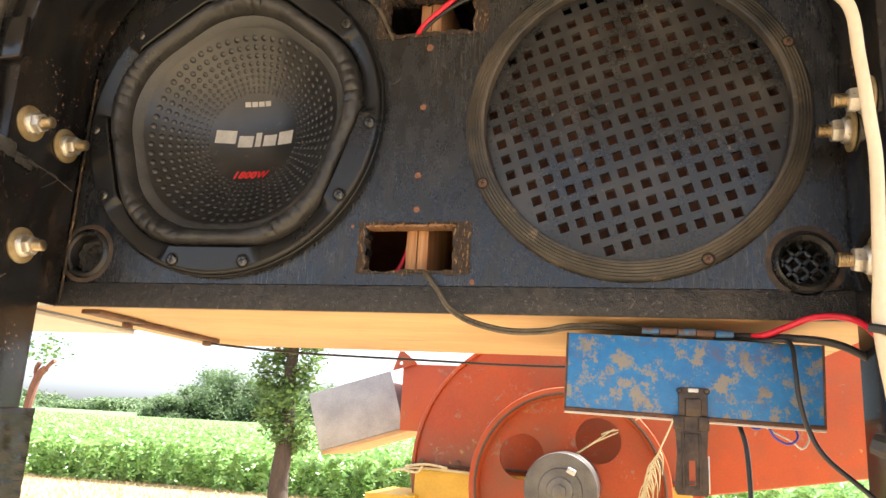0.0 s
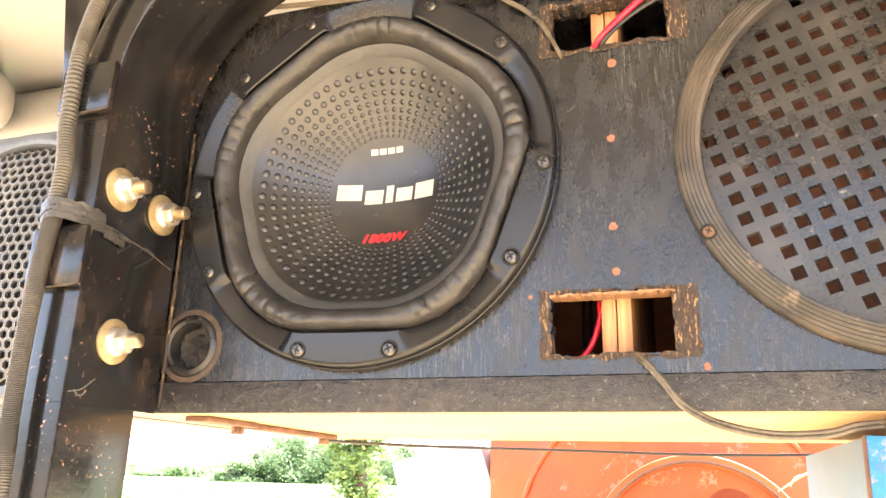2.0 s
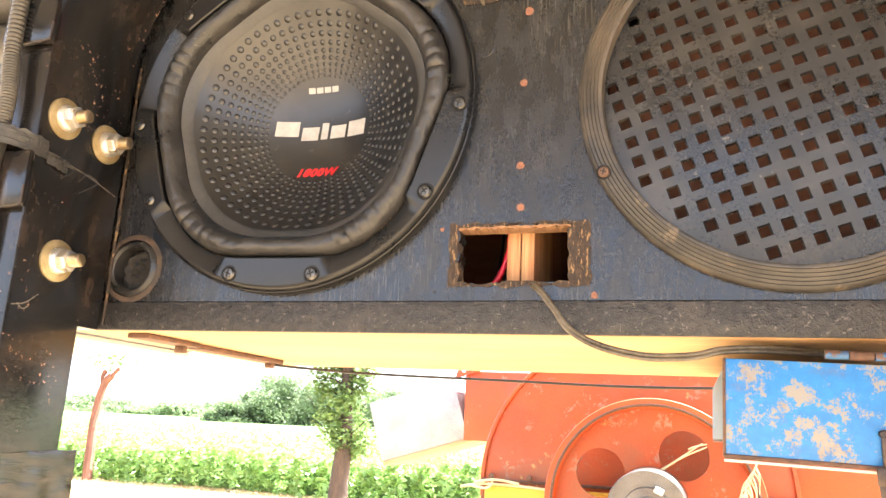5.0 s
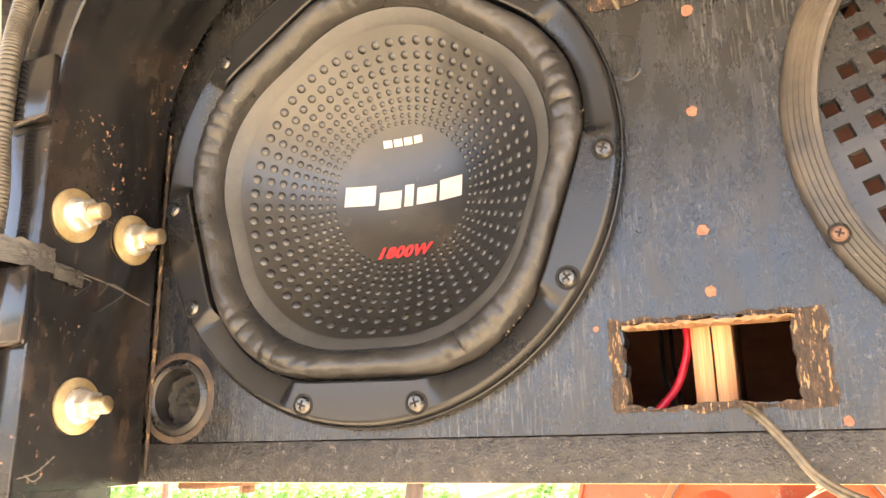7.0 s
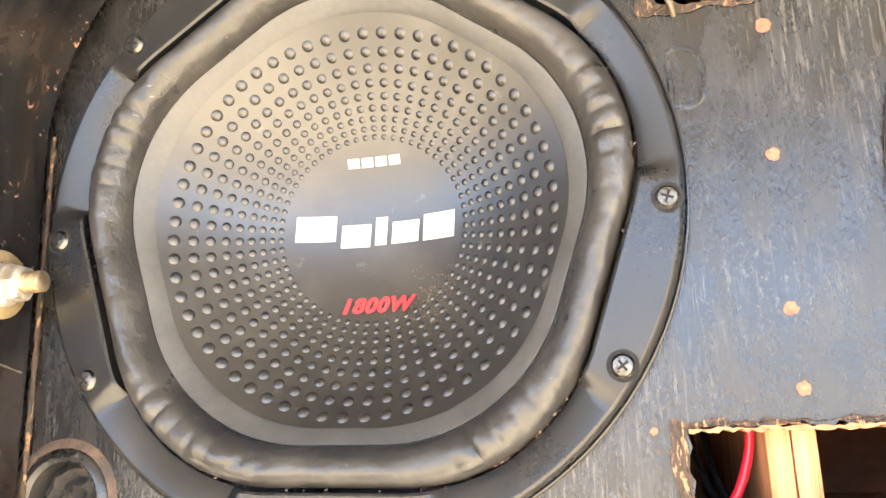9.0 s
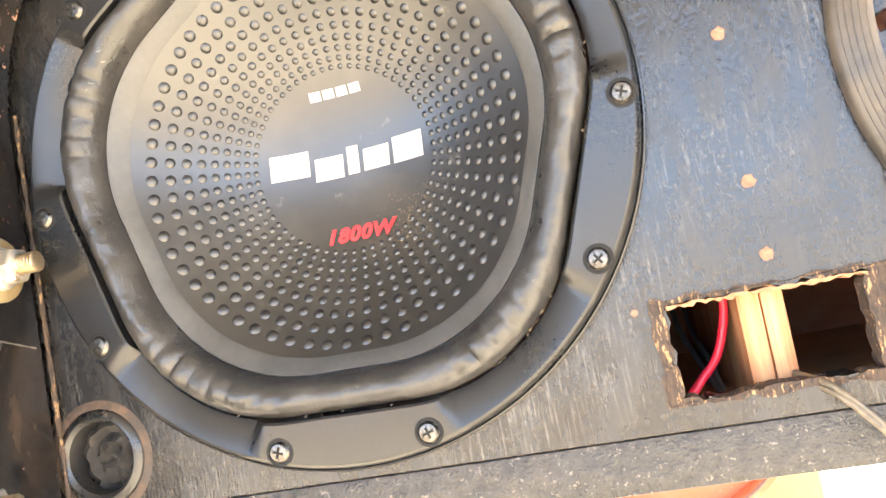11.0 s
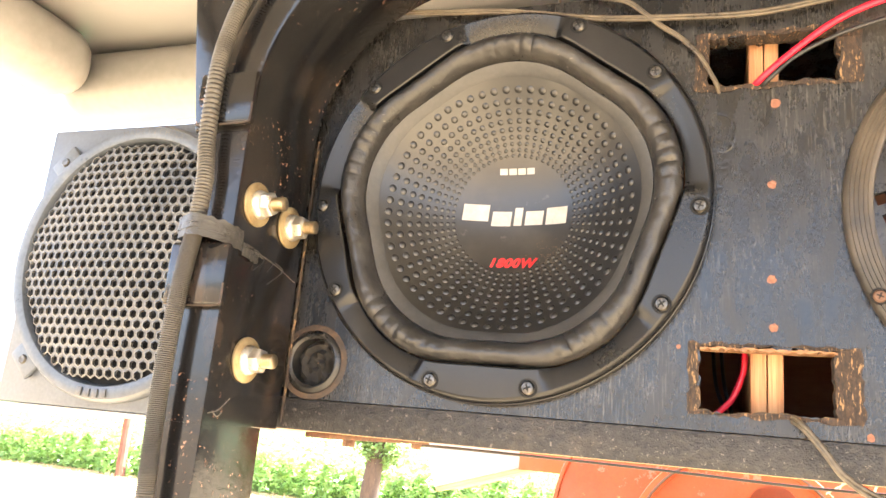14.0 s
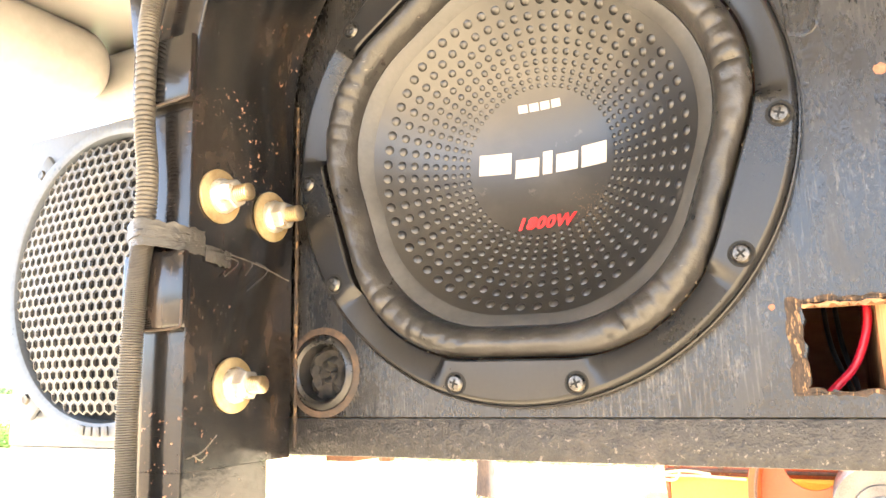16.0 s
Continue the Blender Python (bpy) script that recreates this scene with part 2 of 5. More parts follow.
M_STEEL = mat("black painted steel", (0.005, 0.005, 0.006), (0.013, 0.0126, 0.0122), 0.16, scale=12, fine=160, bump=0.05,
              wear=(0.17, 0.11, 0.08), wear_at=0.66, wear_scale=190, rough_var=0.09, spec=0.5, dust=(0.05, 0.036, 0.026), dust_scale=13, dust_at=0.54,
              chips=[((0.36, 0.2, 0.13), (230, 230, 230), 0.615, 0.64, 15.0, 0.545, 0.6, 0.85), ((0.24, 0.21, 0.17), (420, 420, 160), 0.65, 0.68, 22.0, 0.55, 0.62, 0.55), ((0.055, 0.038, 0.026), (60, 60, 18), 0.52, 0.66, 9.0, 0.5, 0.62, 0.5)])
M_FRAME = mat("moulded black plastic", (0.008, 0.0081, 0.0086), (0.014, 0.0142, 0.015), 0.3, scale=14, fine=500, bump=0.008, relief=0.0006, rough_var=0.06, spec=0.44, dust=(0.04, 0.037, 0.033), dust_scale=14, dust_at=0.6)
M_RUBBER = mat("dusty foam rubber", (0.016, 0.0157, 0.0152), (0.034, 0.032, 0.03), 0.37, scale=45, fine=180, bump=0.3, dust=(0.07, 0.064, 0.056), dust_scale=20, dust_at=0.5,
               chips=[((0.15, 0.14, 0.12), (160, 160, 420), 0.63, 0.66, 26.0, 0.52, 0.58, 0.7)])
M_BAND = mat("grey rubber band", (0.04, 0.04, 0.039), (0.07, 0.068, 0.064), 0.45, scale=40, fine=300, bump=0.04)
M_CONE = mat("pressed black cone", (0.006, 0.006, 0.0065), (0.01, 0.0098, 0.0096), 0.34, scale=18, fine=260, bump=0.012, rough_var=0.05,
             wear=(0.045, 0.041, 0.036), wear_at=0.62, wear_scale=40, spec=0.8, dust=(0.045, 0.041, 0.036), dust_scale=16, dust_at=0.53)
M_WHITE = mat("white print", (0.33, 0.324, 0.308), (0.45, 0.44, 0.42), 0.6, bump=0, scale=120, fine=600)
M_RED = mat("red print", (0.5, 0.015, 0.02), (0.6, 0.03, 0.03), 0.5, bump=0)
M_SCREW = mat("dark steel screw", (0.05, 0.047, 0.043), (0.19, 0.178, 0.16), 0.35, metal=1, scale=300, fine=900, bump=0.05)
M_ZINC = mat("zinc plated steel", (0.58, 0.55, 0.5), (0.76, 0.73, 0.66), 0.42, metal=0.9, scale=120, fine=500, bump=0.05, wear=(0.4, 0.3, 0.18), wear_at=0.6, wear_scale=90)
M_BRASS = mat("yellow passivated thread", (0.5, 0.38, 0.22), (0.7, 0.57, 0.36), 0.35, metal=1, scale=120, fine=500, bump=0.05)
M_WASHER = mat("tarnished plate washer", (0.34, 0.25, 0.12), (0.52, 0.42, 0.24), 0.5, metal=0.7, scale=70, fine=400, bump=0.1, wear=(0.2, 0.1, 0.05), wear_at=0.66, wear_scale=60)
M_RIM = mat("dusty ribbed plastic", (0.02, 0.018, 0.016), (0.05, 0.045, 0.039), 0.42, scale=30, fine=200, bump=0.06, wear=(0.12, 0.095, 0.066), wear_at=0.6, wear_scale=34, dust=(0.12, 0.095, 0.064), dust_scale=15, dust_at=0.45)
M_DIRT = mat("caked brown dirt", (0.02, 0.016, 0.013), (0.11, 0.07, 0.045), 0.8, scale=90, fine=500, bump=0.3, dust=(0.03, 0.027, 0.025), dust_scale=60, dust_at=0.42)
M_GRILLE = mat("dark plastic grille", (0.011, 0.011, 0.0112), (0.024, 0.0235, 0.023), 0.3, scale=20, fine=400, bump=0.04, wear=(0.12, 0.105, 0.085), wear_at=0.64, wear_scale=120, dust=(0.07, 0.062, 0.052), dust_scale=13, dust_at=0.5)
M_RUST = mat("rusty screw", (0.1, 0.055, 0.035), (0.22, 0.13, 0.085), 0.6, metal=0.4, scale=300, fine=900, bump=0.1)
M_BLUE = mat("chipped blue enamel", (0.016, 0.13, 0.37), (0.03, 0.22, 0.52), 0.45, scale=14, fine=200, bump=0.1, wear=(0.25, 0.23, 0.195), wear_at=0.515, wear_scale=56, wear_rough=0.82, dust=(0.15, 0.075, 0.045), dust_scale=40, dust_at=0.56)
M_HINGE = mat("worn blue and rust", (0.03, 0.09, 0.19), (0.05, 0.16, 0.32), 0.5, scale=60, fine=300, bump=0.1, wear=(0.11, 0.06, 0.04), wear_at=0.5, wear_scale=90, dust=(0.16, 0.14, 0.12), dust_scale=50, dust_at=0.55)
M_RUSTEDGE = mat("rusted sheet edge", (0.05, 0.025, 0.015), (0.16, 0.08, 0.045), 0.7, scale=90, fine=500, bump=0.2)
M_BARE = mat("bare galvanised sheet", (0.09, 0.15, 0.22), (0.14, 0.21, 0.29), 0.6, metal=0.15, scale=30, fine=200, bump=0.05, wear=(0.25, 0.2, 0.15), wear_at=0.62, wear_scale=40)
M_LATCH = mat("old brown steel", (0.04, 0.03, 0.025), (0.12, 0.085, 0.06), 0.42, metal=0.6, scale=70, fine=400, bump=0.1)
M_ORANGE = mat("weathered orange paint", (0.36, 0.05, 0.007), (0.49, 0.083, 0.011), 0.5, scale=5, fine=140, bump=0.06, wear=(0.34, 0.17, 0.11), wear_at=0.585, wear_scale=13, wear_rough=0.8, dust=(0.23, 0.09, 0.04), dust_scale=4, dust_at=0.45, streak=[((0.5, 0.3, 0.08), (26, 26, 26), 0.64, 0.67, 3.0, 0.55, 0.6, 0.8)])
M_YELLOW = mat("yellow machine paint", (0.6, 0.33, 0.02), (0.75, 0.45, 0.04), 0.5, scale=8, fine=120, bump=0.05, wear=(0.3, 0.15, 0.05), wear_at=0.68)
M_IRON = mat("turned grey iron", (0.12, 0.114, 0.103), (0.23, 0.218, 0.195), 0.4, metal=0.8, scale=20, fine=300, bump=0.08)
M_SPOUT = mat("worn sheet metal", (0.3, 0.29, 0.28), (0.46, 0.44, 0.42), 0.5, metal=0.3, scale=10, fine=150, bump=0.06, wear=(0.3, 0.16, 0.08), wear_at=0.7)
M_CABINET = mat("grey laminate", (0.075, 0.087, 0.105), (0.13, 0.148, 0.175), 0.36, scale=15, fine=300, bump=0.04)
M_PAPER = mat("pale board", (0.5, 0.46, 0.4), (0.6, 0.56, 0.5), 0.7, scale=12, fine=150, bump=0.04)
M_MESHGRILL = mat("dusty grey grill", (0.08, 0.082, 0.085), (0.18, 0.18, 0.175), 0.42, scale=20, fine=300, bump=0.08, metal=0.2)
M_DARK = mat("matte near-black", (0.003, 0.003, 0.003), (0.006, 0.006, 0.006), 0.9, bump=0)
M_HOSE = mat("dusty conduit", (0.04, 0.037, 0.032), (0.105, 0.094, 0.078), 0.45, scale=30, fine=300, bump=0.05)
M_TAPE = mat("grey cloth tape", (0.016, 0.0155, 0.015), (0.06, 0.057, 0.052), 0.32, scale=45, fine=500, bump=0.2, stretch=(1, 1, 7))
M_CABLE = mat("brown twin flex", (0.05, 0.04, 0.027), (0.15, 0.12, 0.078), 0.35, scale=60, fine=300, bump=0.02)
M_BLACKWIRE = mat("black wire", (0.012, 0.012, 0.012), (0.03, 0.029, 0.028), 0.4, scale=40, fine=300, bump=0.02)
M_REDWIRE = mat("red wire", (0.62, 0.01, 0.03), (0.75, 0.02, 0.05), 0.35, scale=40, fine=300, bump=0.0)
M_CREAM = mat("cream cable", (0.72, 0.6, 0.42), (0.82, 0.72, 0.55), 0.4, scale=20, fine=200, bump=0.02)
M_MAGENTA = mat("anodised magenta aluminium", (0.55, 0.01, 0.36), (0.7, 0.015, 0.45), 0.3, metal=0.7, scale=20, fine=200, bump=0.0)
M_CANOPY = mat("cream canopy shell", (0.18, 0.177, 0.17), (0.24, 0.237, 0.23), 0.4, scale=3, fine=60, bump=0.02)
M_TRUNK = mat("bark", (0.04, 0.027, 0.018), (0.105, 0.07, 0.047), 0.9, scale=6, fine=40, bump=0.5, stretch=(1, 1, 0.3))
M_REDBARK = mat("reddish bark", (0.12, 0.05, 0.03), (0.24, 0.11, 0.068), 0.9, scale=6, fine=40, bump=0.5, stretch=(1, 1, 0.3))
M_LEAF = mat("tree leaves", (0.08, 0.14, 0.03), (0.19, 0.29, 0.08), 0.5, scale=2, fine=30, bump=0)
# paler than near leaves: distance haze mixed into the leaf colour
M_FARHAZE = mat("far foliage with haze tint", (0.11, 0.16, 0.075), (0.23, 0.3, 0.14), 0.7, scale=0.6, fine=6, bump=0)
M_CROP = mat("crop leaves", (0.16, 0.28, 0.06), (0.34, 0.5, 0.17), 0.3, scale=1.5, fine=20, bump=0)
# crop green darkened: the shade between leaves is put into the flat slab's colour
M_CROPSHADE = mat("self-shaded crop canopy", (0.07, 0.12, 0.03), (0.17, 0.26, 0.085), 0.8, scale=0.5, fine=9, bump=0.3)
M_OLDCONE = mat("brown paper cone", (0.13, 0.052, 0.03), (0.22, 0.096, 0.058), 0.85, scale=30, fine=200, bump=0.1)
M_BLUEWIRE = mat("blue wire", (0.02, 0.05, 0.4), (0.04, 0.09, 0.55), 0.4, bump=0)
M_WHITEWIRE = mat("dirty white wire", (0.55, 0.52, 0.45), (0.7, 0.67, 0.6), 0.45, bump=0)
M_FILM = mat("grey plastic film", (0.006, 0.0062, 0.0056), (0.013, 0.0132, 0.012), 0.16, scale=20, fine=160, bump=0.06, stretch=(1, 1, 6))
M_MUD = mat("mud plaster", (0.26, 0.2, 0.14), (0.4, 0.32, 0.23), 0.9, scale=1.2, fine=25, bump=0.3, dust=(0.2, 0.15, 0.1), dust_scale=0.8)
M_GRIT = mat("tan grit", (0.06, 0.045, 0.03), (0.3, 0.23, 0.15), 0.9, scale=500, fine=900, bump=0)
M_PLUG = mat("bare wood spot", (0.17, 0.07, 0.04), (0.3, 0.14, 0.085), 0.8, scale=300, fine=900, bump=0.3)
M_DUSTBALL = mat("grey dust and lint", (0.01, 0.0095, 0.009), (0.055, 0.048, 0.04), 0.9, scale=90, fine=400, bump=0.6)
M_STRAW = mat("dry straw", (0.5, 0.4, 0.2), (0.7, 0.6, 0.36), 0.8, scale=20, fine=200, bump=0.1)
M_DRYGRASS = mat("dry grass blades", (0.3, 0.21, 0.09), (0.55, 0.42, 0.21), 0.8, scale=1.1, fine=9, bump=0)
M_GROUND = mat("dry grass ground", (0.28, 0.195, 0.105), (0.44, 0.335, 0.19), 0.95, scale=0.9, fine=14, bump=0.3, wear=(0.16, 0.2, 0.06), wear_at=0.62, wear_scale=0.5)



def let_light_through(m, share):
    """Thin leaves pass part of the light."""
    n, l = m.node_tree.nodes, m.node_tree.links
    b, out = n["Principled BSDF"], n["Material Output"]
    tr = n.new("ShaderNodeBsdfTranslucent")
    l.new(b.inputs["Base Color"].links[0].from_socket, tr.inputs["Color"])
    mx = n.new("ShaderNodeMixShader")
    mx.inputs[0].default_value = share
    l.new(b.outputs[0], mx.inputs[1])
    l.new(tr.outputs[0], mx.inputs[2])
    l.new(mx.outputs[0], out.inputs["Surface"])


for m, share in ((M_LEAF, 0.4), (M_FARHAZE, 0.4), (M_CROP, 0.38)):
    let_light_through(m, share)

# ---- ground and distance ----
gm = bmesh.new()
bmesh.ops.create_grid(gm, x_segments=60, y_segments=60, size=1500)
solid("ground", gm, M_GROUND, "flat dry grassy ground reaching the horizon", "ground", kind="structure", smooth=0)


# added wall out of view; kept low so the sky still reflects in front faces
wb = box((-16, -8.4, -0.05), (16, -8.0, 2.0), 0.03)
solid("wall_back", wb, M_MUD, "plain unseen wall added behind the camera", "wall", kind="structure")


def leaf_cloud(name, points, size, material, label, category, kind="", parent=None, seed=3, up=0.0, wide=0.42, tall=0.0):
    """Many small bent leaves, one at each point, as one mesh."""
    rnd = np.random.RandomState(seed)
    pts = np.asarray(points, dtype=float)
    n = len(pts)
    a = rnd.normal(size=(n, 3))
    a[:, 2] = 0.5 * a[:, 2] + tall
    a /= np.linalg.norm(a, axis=1)[:, None]
    b = rnd.normal(size=(n, 3))
    b[:, 2] += up
    b -= (a * b).sum(1)[:, None] * a
    b /= np.linalg.norm(b, axis=1)[:, None]
    s = size * rnd.uniform(0.6, 1.4, n)[:, None]
    c = np.cross(a, b)
    v = np.stack([pts - a * s, pts + b * s * wide - c * s * 0.1, pts + a * s, pts - b * s * wide - c * s * 0.1], 1).reshape(-1, 3)
    me = bpy.data.meshes.new(name)
    me.from_pydata(v.tolist(), [], np.arange(4 * n).reshape(n, 4).tolist())
    me.materials.append(material)
    ob = new(name, me)
    if parent:
        ob.parent = parent
        ob.matrix_parent_inverse = Matrix.Translation(-Vector(parent.location))
        return tagged(ob, label)
    return tagged(ob, label, category, kind=kind)


rs = np.random.RandomState(7)
N_CROP = 150000
cy = 18.7 + 102 * rs.uniform(0, 1, N_CROP) ** 2.2
cx = rs.uniform(-1.25, 0.75, N_CROP) * (cy + 6)
row = np.round(cx / 0.7) * 0.7
cx = row + rs.normal(0, 0.17, N_CROP)
cz = 1.1 * rs.uniform(0.02, 1, N_CROP) ** 0.8 + 0.08 * np.sin(cx * 0.9) * np.cos(cy * 0.7)
leaf_cloud("crop_field", np.stack([cx, cy, cz], 1), 0.115, M_CROP, "bright green leafy crop in dense sunlit rows", "crop", kind="stuff", up=1.0)
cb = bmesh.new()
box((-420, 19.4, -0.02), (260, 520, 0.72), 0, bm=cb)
solid("crop_canopy", cb, M_CROPSHADE, "dense green crop field stretching to far trees", "crop field", kind="stuff", smooth=0)
ng = 90000
gy = 5 + 14.2 * rs.uniform(0, 1, ng)
gx = rs.uniform(-1.2, 0.7, ng) * (gy + 2)
leaf_cloud("dry_grass", np.stack([gx, gy, rs.uniform(0.0, 0.06, ng)], 1), 0.075, M_DRYGRASS, "pale dry grass tufts along the field edge", "grass", kind="stuff", seed=5, wide=0.07, tall=1.6)


def shrub(name, x, y, w, h, n, seed, label, leaf=0.45):
    """A far broad-leaved tree: short trunk, limbs, crown of clumped leaves."""
    rnd = random.Random(seed)
    t = thing(name, (x, y, 0), label, "tree", "far trees behind the field")
    bm = rod((x, y, 0), (x, y, h * 0.45), w * 0.05, w * 0.03, 8)
    for k in range(4):
        a = rnd.uniform(0, 6.28)
        rod((x, y, h * 0.3), (x + w * 0.3 * math.cos(a), y + w * 0.3 * math.sin(a), h * 0.7), w * 0.025, w * 0.008, 6, bm=bm)
    part("trunk", bm, M_TRUNK, t)
    clumps = [(rnd.gauss(0, w * 0.24), rnd.gauss(0, w * 0.2), h * rnd.uniform(0.08, 0.92)) for _ in range(22)]
    pts = []
    for i in range(n):
        c = clumps[i % len(clumps)]
        s = w * 0.12 * (1.15 - 0.5 * c[2] / h)
        pts.append((x + c[0] + rnd.gauss(0, s), y + c[1] + rnd.gauss(0, s), max(0.3, c[2] + rnd.gauss(0, min(s, h * 0.12) * 0.8))))
    leaf_cloud("crown", pts, leaf, M_FARHAZE, "", "", parent=t, seed=seed)


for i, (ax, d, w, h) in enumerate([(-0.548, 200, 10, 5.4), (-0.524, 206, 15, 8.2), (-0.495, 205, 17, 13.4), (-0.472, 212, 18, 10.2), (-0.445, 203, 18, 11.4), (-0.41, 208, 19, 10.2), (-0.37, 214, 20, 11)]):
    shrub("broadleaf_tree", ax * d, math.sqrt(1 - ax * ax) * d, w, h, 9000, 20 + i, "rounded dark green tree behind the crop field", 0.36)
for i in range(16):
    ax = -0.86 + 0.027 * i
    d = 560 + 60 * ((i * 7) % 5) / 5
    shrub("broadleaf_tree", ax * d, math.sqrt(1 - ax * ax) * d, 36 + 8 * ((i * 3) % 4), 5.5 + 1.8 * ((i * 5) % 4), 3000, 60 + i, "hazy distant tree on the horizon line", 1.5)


def roadside_tree():
    x, y = -5.87, 12.9
    t = thing("roadside_tree", (x, y, 0), "slender leafy tree with bare lower trunk by the field", "tree")
    line = [(x + 0.02, y, -0.05), (x - 0.02, y, 0.8), (x + 0.03, y, 1.7), (x + 0.0, y, 2.6), (x + 0.05, y, 4.4)]
    part("trunk", tube(line, 0.2, 12, 8, radii=lambda i, n: 0.21 - 0.12 * i / n + 0.06 * max(0, 1 - i / 5)), M_TRUNK, t)
    rnd = random.Random(4)
    limbs, pts = None, []
    for k in range(26):
        z = 1.35 + k * 0.12
        a = rnd.uniform(0, 6.28)
        ln = rnd.uniform(0.25, 0.62)
        tip = Vector((x + ln * math.cos(a), y + ln * math.sin(a), z + rnd.uniform(0.1, 0.4)))
        limbs = tube([(x, y, z), (x + 0.5 * ln * math.cos(a), y + 0.5 * ln * math.sin(a), z + 0.15), tip], 0.02, 6, 4, bm=limbs, radii=lambda i, n: 0.025 - 0.018 * i / n)
        for _ in range(260):
            s = rnd.uniform(0.25, 1.1)
            pts.append((x + s * ln * math.cos(a) + rnd.gauss(0, 0.1), y + s * ln * math.sin(a) + rnd.gauss(0, 0.1), z + 0.2 * s + rnd.gauss(0, 0.12)))
    part("limbs", limbs, M_TRUNK, t)
    leaf_cloud("crown", pts, 0.052, M_LEAF, "", "", parent=t, seed=9)


roadside_tree()


def lopped_tree():
    x, y = -16.45, 18.4
    t = thing("lopped_tree", (x, y, 0), "lopped leaning bare tree trunk with a few leaves", "tree")
    bm = tube([(x, y, -0.05), (x - 0.05, y, 0.9), (x - 0.06, y, 1.85), (x + 0.1, y, 2.75), (x + 0.34, y, 3.05)], 0.13, 10, 8, radii=lambda i, n: 0.145 - 0.045 * i / n)
    tube([(x + 0.1, y, 2.7), (x + 0.02, y, 3.0), (x + 0.1, y, 3.2)], 0.07, 8, 4, bm=bm)
    tube([(x + 0.28, y, 2.95), (x + 0.5, y, 3.2), (x + 0.62, y, 3.26)], 0.06, 8, 4, bm=bm)
    part("trunk", bm, M_REDBARK, t, "reddish-brown bark")
    rnd = random.Random(8)
    leaf_cloud("crown", [(x + 0.3 + rnd.gauss(0, 0.35), y + rnd.gauss(0, 0.3), 3.62 + rnd.gauss(0, 0.25)) for _ in range(220)], 0.075, M_LEAF, "", "", parent=t)


lopped_tree()

# ---- roof canopy and roof frame of the vehicle ----
# the unseen front reach is added, its length set to hold back sky light
cm = box((-1.08, -1.65, 2.76), (1.32, 0.62, 2.82), 0.02, seg=3)
box((-1.08, -1.65, 2.632), (-0.94, 0.478, 2.7655), 0.058, bm=cm, seg=7)
box((1.18, -1.65, 2.632), (1.32, 0.478, 2.7655), 0.058, bm=cm, seg=7)
box((-1.079, 0.48, 2.633), (1.319, 0.619, 2.7645), 0.058, bm=cm, seg=7)
solid("canopy", cm, M_CANOPY, "cream moulded roof canopy with a rolled lip over the seat", "canopy", kind="structure")

IN_L, IN_R, Y_F, Y_B, ARCH_Z, ARCH_R = -0.165, 0.537, -0.1, -0.003, 2.31, 0.143


def bar_sweep(path, depth, y0, y1, c=0.004):
    """A rectangular tube along a line in the xz plane; the line is its inner face, outward is to the line's left."""
    bm = bmesh.new()
    q = 0.012
    prof = [(0, y0 + c), (c * 0.3, y0 + c * 0.3), (c, y0)]
    prof += [(depth - q + q * math.sin(radians(w)), y0 + q - q * math.cos(radians(w))) for w in (0, 18, 36, 54, 72, 90)]
    prof += [(depth, y1 - c), (depth - c, y1), (c, y1), (0, y1 - c)]
    np_ = len(prof)
    rings = []
    for i, (x, z) in enumerate(path):
        ax, az = path[max(i - 1, 0)]
        bx, bz = path[min(i + 1, len(path) - 1)]
        d = Vector((bx - ax, bz - az)).normalized()
        nx, nz = -d.y, d.x
        rings.append([bm.verts.new((x + nx * o, y, z + nz * o)) for o, y in prof])
    for a, b in zip(rings, rings[1:]):
        for k in range(np_):
            bm.faces.new((a[k], a[(k + 1) % np_], b[(k + 1) % np_], b[k]))
    bm.faces.new(rings[0])
    bm.faces.new(rings[-1])
    return bm


frame_thing = thing("roof_frame", (0.186, -0.05, 0.0), "glossy black painted steel roof frame, chipped and rusty", "roof frame")
arc = [(IN_L + ARCH_R * (1 - math.cos(a)), ARCH_Z + ARCH_R * math.sin(a)) for a in [radians(6 * k) for k in range(1, 16)]]
left_path = [(IN_L, 0.0), (IN_L, 1.4), (IN_L, 2.0), (IN_L, ARCH_Z)] + arc
part("post", bar_sweep([(IN_L, 0.0), (IN_L, 1.4), (IN_L, 2.0832)], 0.042, Y_F, -0.025), M_STEEL, frame_thing)
part("post_head", bar_sweep([(IN_L, 2.0835), (IN_L, 2.2), (IN_L, ARCH_Z)] + arc, 0.042, Y_F, Y_B), M_STEEL, frame_thing)
right_path = [(IN_L + IN_R - x, z) for x, z in left_path][::-1]
part("post", bar_sweep(right_path, 0.042, Y_F, Y_B), M_STEEL, frame_thing)
part("crossbar", bar_sweep([(left_path[-1][0] + 0.0005, left_path[-1][1]), (right_path[0][0] - 0.0005, left_path[-1][1])], 0.042, Y_F, Y_B), M_STEEL, frame_thing)
for x in (0.03, 0.342):
    part("canopy_bracket", box((x - 0.02, -0.085, 2.494), (x + 0.02, -0.02, 2.765), 0.003), M_STEEL, frame_thing)
up = Matrix.Translation((-0.207, -0.065, 2.3)) @ Matrix.Rotation(radians(-10.5), 4, "Y")
part("upright", box((-0.016, -0.024, 0.0), (0.02, 0.024, 0.47), 0.003, m=up), M_STEEL, frame_thing, "black steel upright rising to the canopy")
